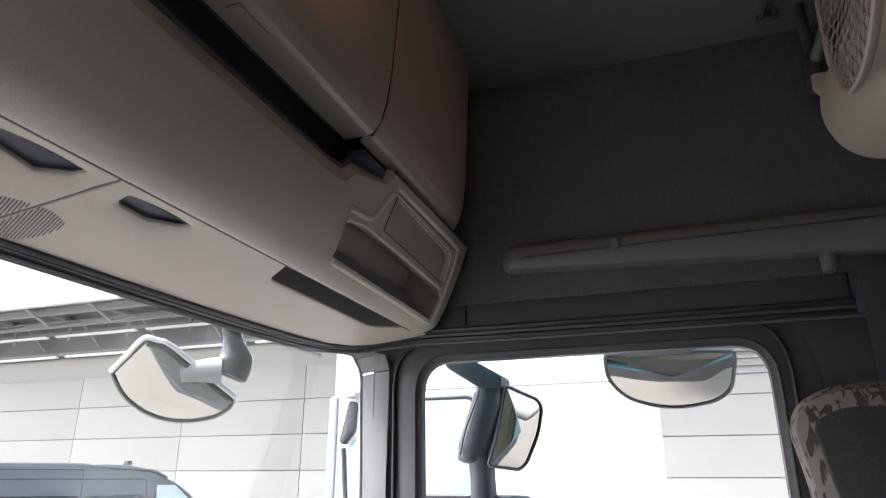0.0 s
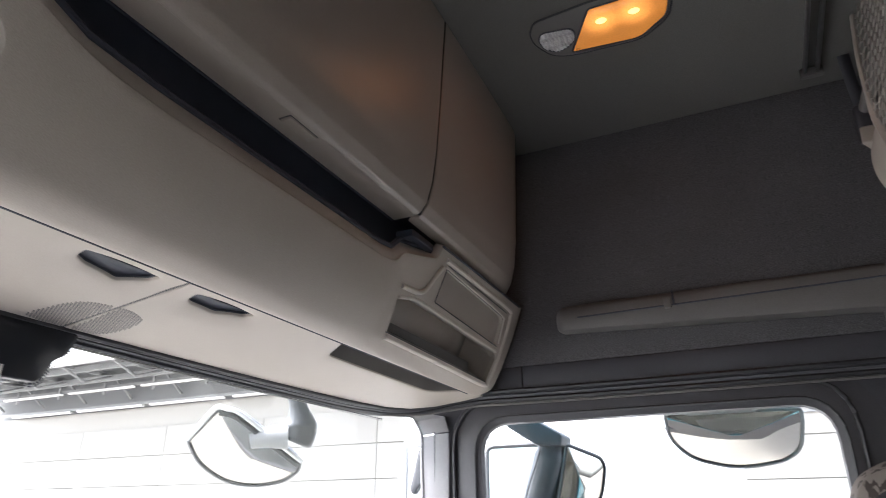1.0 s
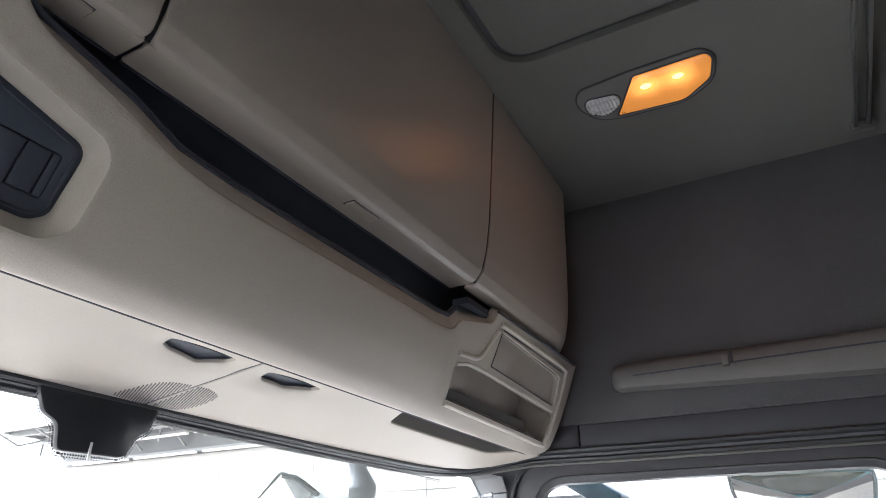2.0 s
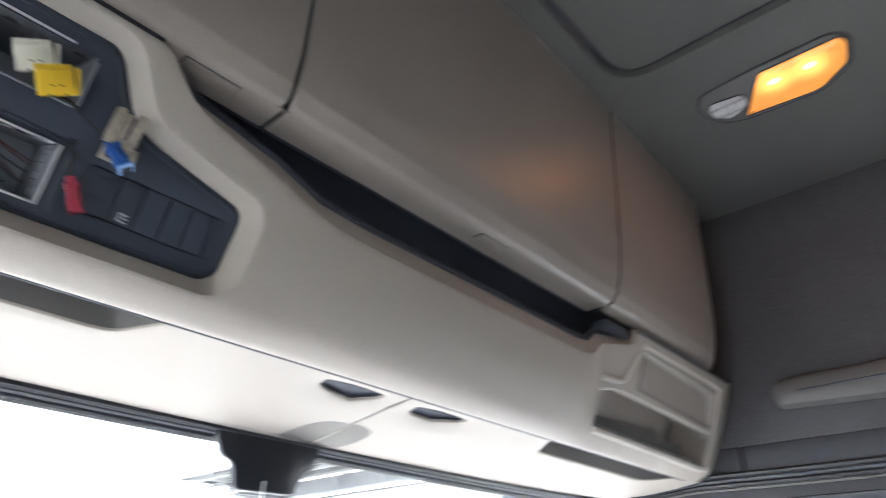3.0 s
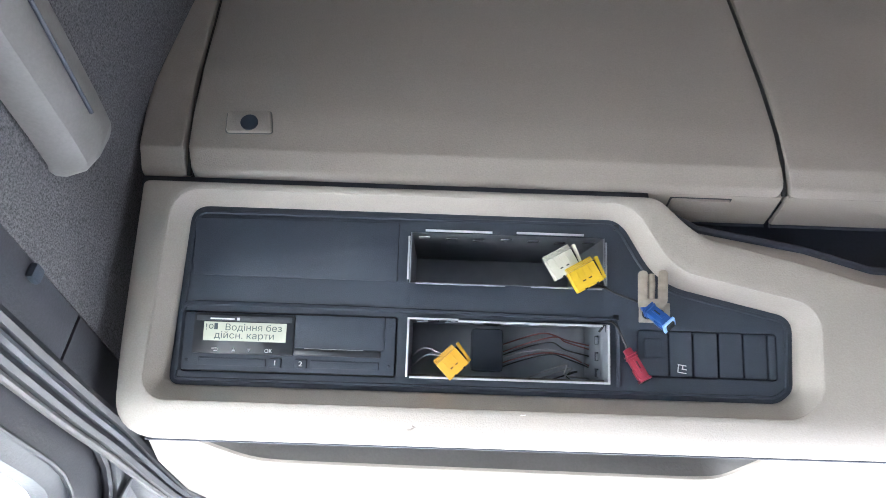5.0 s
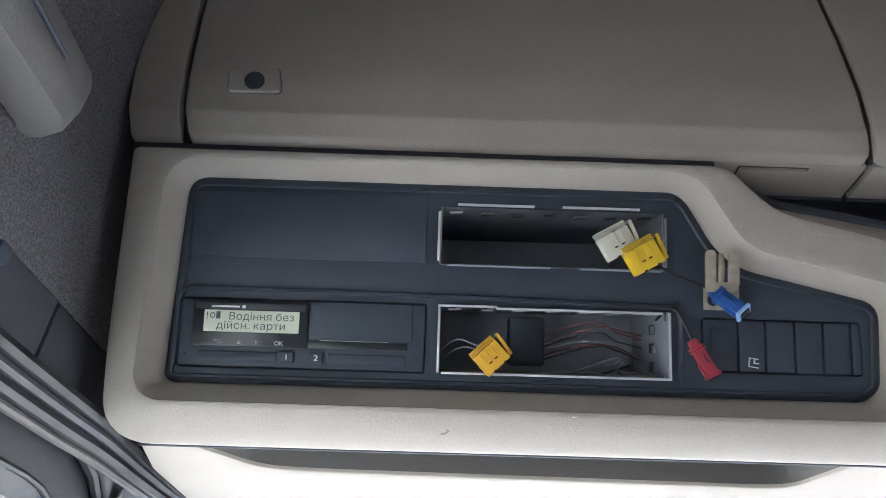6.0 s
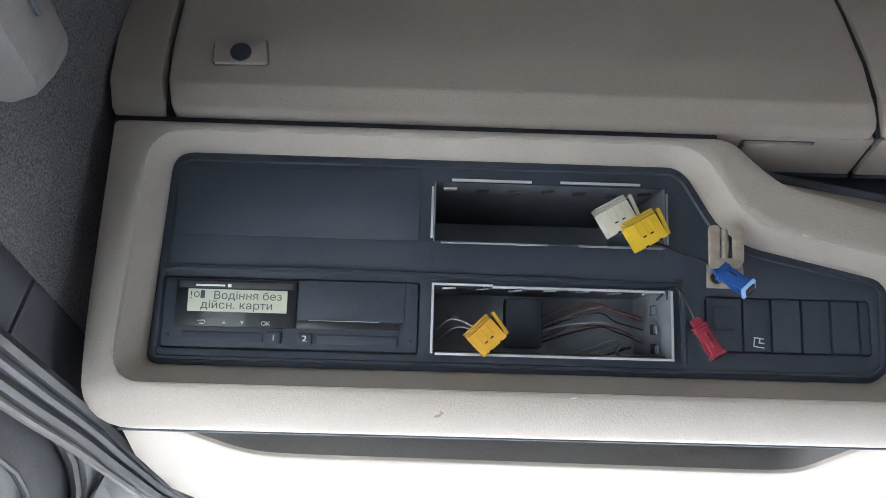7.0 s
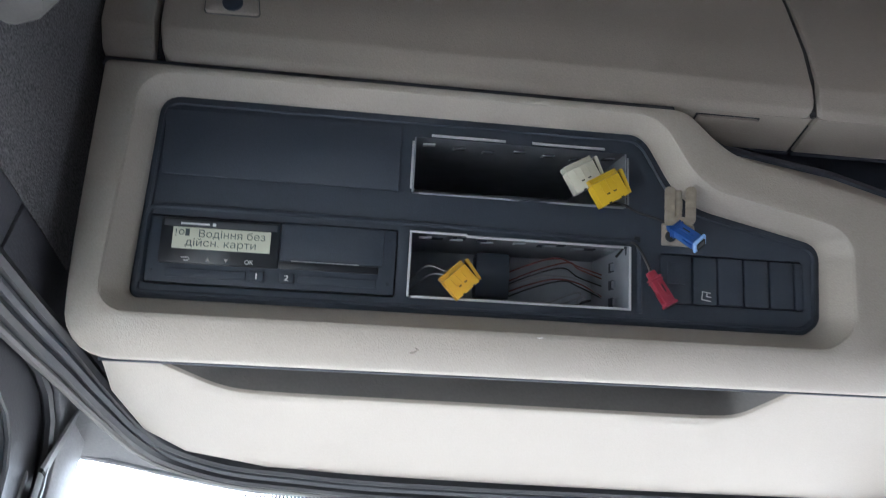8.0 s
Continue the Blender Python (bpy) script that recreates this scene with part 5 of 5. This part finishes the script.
part("brow_gap", tube(smooth_path([fm(u, v, 0.004) for u, v in ((-0.046, 0.0935), (-0.012, 0.0815), (0.050, 0.0235), (0.110, -0.0330))]), 0.0055, 8), rubber, m1, "black inner edge of the housing")
part("arm", tube(smooth_path([(0.622, 1.325, 1.53), (0.634, 1.318, 1.475), (0.645, 1.315, 1.435), (0.648, 1.318, 1.412), (0.645, 1.325, 1.392)]), [0.018] * 8 + [0.020, 0.022, 0.025, 0.028, 0.031, 0.034] + [0.035] * 9 + [0.033, 0.026], 16, flat=0.75, side=(0.8, 0.6, 0)), arm_black, m1, "dark mirror arm widening to its foot")
part("joint_cover", tube(smooth_path([(0.635, 1.335, 1.405), (0.612, 1.365, 1.402), (0.592, 1.395, 1.395)]), list(np.linspace(0.027, 0.016, 13)), 14), canopy_steel, m1, "pale mirror joint cover")
m2, fm = mirror("side_mirror", "tall grey door mirror on its arm", (1.135, 0.870, 1.313), (-0.66, -0.744, -0.13),
                rounded([(-0.0335, 0.101), (0.065, 0.073), (0.079, 0.053), (0.072, -0.006), (0.038, -0.0795), (0.016, -0.0935), (-0.073, -0.084), (-0.052, -0.014)], [0.01, 0.012, 0.012, 0.03, 0.015, 0.01, 0.01, 0.04]), 0.06)
part("bracket", plate(lambda y, z, w: Vector((1.065 - w, y, z)), rounded([(1.030, 1.482), (0.965, 1.480), (0.880, 1.430), (0.882, 1.405), (0.945, 1.408), (1.020, 1.456)], 0.008), (), 0.075, 0.008, 0.05), mirror_grey, m2, "grey mirror bracket")
part("shell", tube(smooth_path([(1.118, 0.918, 1.425), (1.118, 0.928, 1.380), (1.118, 0.948, 1.320), (1.118, 0.966, 1.265), (1.118, 0.970, 1.235)]), [0.030] + [0.036] * 4 + [0.040] * 14 + [0.038] * 4 + [0.034, 0.024], 18), mirror_grey, m2, "grey rounded mirror back shell")
part("shell_seam", tube(smooth_path([(1.084, 0.938, 1.415), (1.080, 0.952, 1.370), (1.079, 0.976, 1.310), (1.081, 0.990, 1.255)]), 0.0016, 6), rubber, m2, "thin dark seam")
part("stem", tube(smooth_path([(1.115, 0.950, 1.250), (1.113, 0.945, 1.190), (1.11, 0.945, 1.08), (1.05, 0.97, 1.00), (0.93, 0.99, 0.96)]), 0.030, 12), mirror_grey, m2, "grey mirror stem")
part("lower_mirror_shell", box((0.07, 0.140, 0.16), (1.125, 0.893, 1.088), 0.024, Euler((0, 0, radians(-40))).to_matrix(), segments=4), mirror_grey, m2, "grey wide-angle mirror shell")
m3, fm = mirror("kerb_mirror", "wide grey kerb mirror over the side window", (1.029, 0.508, 1.401), (-0.70, -0.02, -0.715),
                rounded([(-0.129, 0.063), (-0.123, 0.071), (0.125, 0.063), (0.1275, 0.035), (0.119, -0.035), (0.0875, -0.0655), (-0.003, -0.084), (-0.094, -0.052), (-0.130, 0.0045)], [0.004, 0.004, 0.008, 0.02, 0.03, 0.05, 0.06, 0.05, 0.03]), 0.05, False)
part("arm", box((0.10, 0.15, 0.05), (0.995, 0.53, 1.468), 0.015), mirror_grey, m3, "grey mirror arm")

# ---- yard outside ----
tagged(part("ground", box((400, 400, 0.1), (60, 40, -1.45)), asphalt), "pale worn concrete yard ground", "ground", kind="structure")
hall = thing("warehouse", "long warehouse with pale panel cladding and a steel canopy", "building")
part("wall", box((0.3, 65, 6.4), (16.4, -3.5, 1.75)), cladding, hall)
for j in range(10):
    y = 12.58 + 4.16 * (j - 6)
    for k in range(6):
        base, tall = (1.357, 0.965) if y > 2 else (1.156, 0.905)
        part("cladding_panel", box((0.06, 4.14, tall - 0.022), (16.22, y, base + tall * (k - 2.5)), 0.008), cladding, hall)
for k in range(6):
    part("louvre", box((0.10, 5.0, 0.05), (16.15, -2.2, 3.45 + 0.17 * k), 0.01), canopy_steel, hall)
part("upper_wall", box((0.3, 65, 1.4), (16.45, -3.5, 5.60)), canopy_deck, hall, "grey upper wall under the canopy")
part("canopy_deck", box((3.2, 40, 0.12), (14.7, 9, 6.25)), canopy_deck, hall)
part("canopy_fascia", box((0.25, 40, 0.40), (13.1, 9, 6.05), 0.02), paint_white, hall)
for x, z in ((14.2, 6.0), (15.3, 5.9)):
    part("beam", box((0.14, 40, 0.20), (x, 9, z), 0.01), canopy_steel, hall)
for x, z in ((15.5, 5.55), (16.0, 4.98)):
    for k in range(10):
        part("strip_light", box((0.14, 3.3, 0.07), (x, -8 + 3.7 * k, z), 0.01), paint_white, hall)
    part("light_rail", box((0.06, 38, 0.10), (x + 0.05, 9, z + 0.10), 0.01), canopy_steel, hall)
for k in range(16):
    y = -8 + 2.4 * k
    part("truss", tube([(13.2, y, 5.95), (14.2, y, 5.55), (15.3, y, 5.95), (16.2, y, 5.3)], 0.045, 6), canopy_steel, hall)
    part("hanger", box((0.08, 0.08, 0.95), (15.5, y + 0.6, 5.85), 0.01), canopy_steel, hall)
    part("rafter", box((3.0, 0.09, 0.14), (14.7, y + 0.6, 6.08), 0.01), canopy_steel, hall)

truck = thing("parked_lorry", "white lorry cab parked alongside", "lorry")
part("cab", box((2.4, 2.10, 3.2), (4.85, 1.71, 0.85), 0.12, segments=4), paint_white, truck)
part("side_window", box((0.03, 0.36, 0.58), (3.645, 1.91, 1.385), 0.012), teal_glass, truck, "pale teal side glass")
part("window_seal", tube([(3.635, y, z) for y, z in dense(rounded([(1.72, 1.09), (2.10, 1.09), (2.10, 1.685), (1.72, 1.685)], 0.06), 0.2)], 0.014, 6, True), rubber, truck)
part("roof_fairing", box((2.2, 1.9, 0.9), (4.85, 1.5, 2.75), 0.2, segments=4), paint_white, truck)
side_of = lambda y, z, w: Vector((3.645 - w, y, z))
part("mirror", plate(lambda y, z, w: side_of(y, z, w + 0.05), rounded([(2.585, 1.690), (2.648, 1.425), (2.620, 1.400), (2.545, 1.490), (2.535, 1.675)], 0.02), (), 0.05, 0.012, 0.2), rubber, truck, "black lorry mirror")
part("mirror_arm", box((0.10, 0.09, 0.035), (3.60, 2.56, 1.72), 0.012), canopy_steel, truck)
part("quarter_glass", plate(lambda y, z, w: side_of(y, z, w + 0.004), rounded([(2.615, 1.370), (2.530, 1.465), (2.440, 1.465), (2.440, 0.90), (2.570, 0.90)], 0.02), (), 0.01, 0.003, 0.3), teal_glass, truck, "pale teal windscreen corner")
part("glass_frame", tube([(3.640, 2.632, 1.385), (3.640, 2.592, 0.95)], 0.016, 6), rubber, truck)
part("corner_deflector", plate(lambda y, z, w: side_of(y, z, w + 0.012), rounded([(2.690, 1.725), (2.750, 1.725), (2.760, 0.70), (2.690, 0.70)], 0.02), (), 0.02, 0.01, 0.3), canopy_steel, truck, "grey corner air deflector")
part("roof_seam", tube([(3.642, 2.66, 1.745), (3.642, 0.70, 1.745)], 0.006, 6), canopy_steel, truck)
for y in (1.0, 2.2):
    bm = bmesh.new()
    bmesh.ops.create_cone(bm, cap_ends=True, segments=28, radius1=0.5, radius2=0.5, depth=2.3)
    bmesh.ops.rotate(bm, cent=(0, 0, 0), matrix=Matrix.Rotation(radians(90), 3, "Y"), verts=bm.verts[:])
    bmesh.ops.translate(bm, vec=(4.85, y, -0.9), verts=bm.verts[:])
    part("wheel", bm, rubber, truck)

van = thing("parked_van", "dark grey metallic panel van parked by the warehouse", "van")
VAN_AT, VAN_AHEAD, VAN_OUT = Vector((8.72, 9.26, 0)), Vector((0.694, -0.72, 0)), Vector((-0.72, -0.694, 0))


def van_side(a, z, w):
    """A place on the van's flank: ahead, up, out of it."""
    lean = 0.10 * max(0.0, z - 0.2) ** 2
    return VAN_AT + VAN_AHEAD * a + VAN_OUT * (w - lean) + Vector((0, 0, z))


flank = rounded([(-4.3, -1.05), (2.25, -1.05), (2.25, -0.05), (1.62, 0.22), (1.087, 0.854), (0.741, 1.093), (0.546, 1.220), (0.285, 1.332), (0.0, 1.391), (-0.92, 1.421), (-4.2, 1.421), (-4.3, 1.2)], [0.1, 0.1, 0.2, 0.2, 0.3, 0.2, 0.2, 0.3, 0.3, 0.3, 0.1, 0.1])
part("body", plate(van_side, flank, (), 1.95, 0.03, 0.15), van_paint, van)
for line, name, mat in (([(0.459, 1.077), (0.761, 1.075), (0.987, 0.856), (1.10, 0.66), (0.50, 0.66)], "front_side_glass", teal_glass), ([(-0.60, 0.90), (0.27, 0.90), (0.30, 0.30), (-0.60, 0.30)], "side_glass", dark_glass), ([(-4.0, 0.90), (-0.70, 0.90), (-0.70, 0.30), (-4.0, 0.30)], "side_glass", dark_glass)):
    part(name, plate(lambda a, z, w: van_side(a, z, w + 0.006), rounded(line, 0.04), (), 0.012, 0.003, 0.2), mat, van, "tinted van side window")
    part("glass_seal", tube([van_side(a, z, 0.006) for a, z in dense(grown(rounded(line, 0.04), 0.012), 0.1)], 0.012, 6, True), rubber, van)
part("roof_gutter", tube(smooth_path([van_side(a, z, 0.0) for a, z in ((-0.70, 1.372), (-0.30, 1.345), (0.10, 1.318), (0.40, 1.285), (0.62, 1.185))]), [0.006] * 6 + [0.018] * 8 + [0.028] * 6 + [0.022] * 5, 6), rubber, van, "black roof gutter")
part("roof_bar", tube([van_side(a, 1.392, -0.02) for a in (-4.1, -2, -0.4)], 0.014, 6), canopy_steel, van)
for line in ([(-4.2, 1.335), (-0.65, 1.318)], [(-4.2, 1.176), (0.235, 1.170), (0.285, 1.150), (0.330, 0.90), (0.35, -0.6)], [(-0.680, 1.318), (-0.645, 0.878), (-0.62, -0.8)], [(0.40, -0.7), (0.385, 1.10), (0.42, 1.140), (0.70, 1.130), (0.98, 0.94), (1.25, 0.60)]):
    part("body_seam", tube([van_side(a, z, 0.001) for a, z in line], 0.008, 6), rubber, van)
part("aerial_fin", box((0.10, 0.10, 0.07), van_side(-0.03, 1.43, -0.3), 0.02), van_paint, van)
for a in (-3.2, 1.3):
    bm = bmesh.new()
    bmesh.ops.create_cone(bm, cap_ends=True, segments=28, radius1=0.36, radius2=0.36, depth=1.85)
    part("wheel", bm, rubber, van).matrix_local = Matrix.Translation(van_side(a, -1.04, -0.975)) @ VAN_OUT.to_track_quat("Z", "Y").to_matrix().to_4x4()
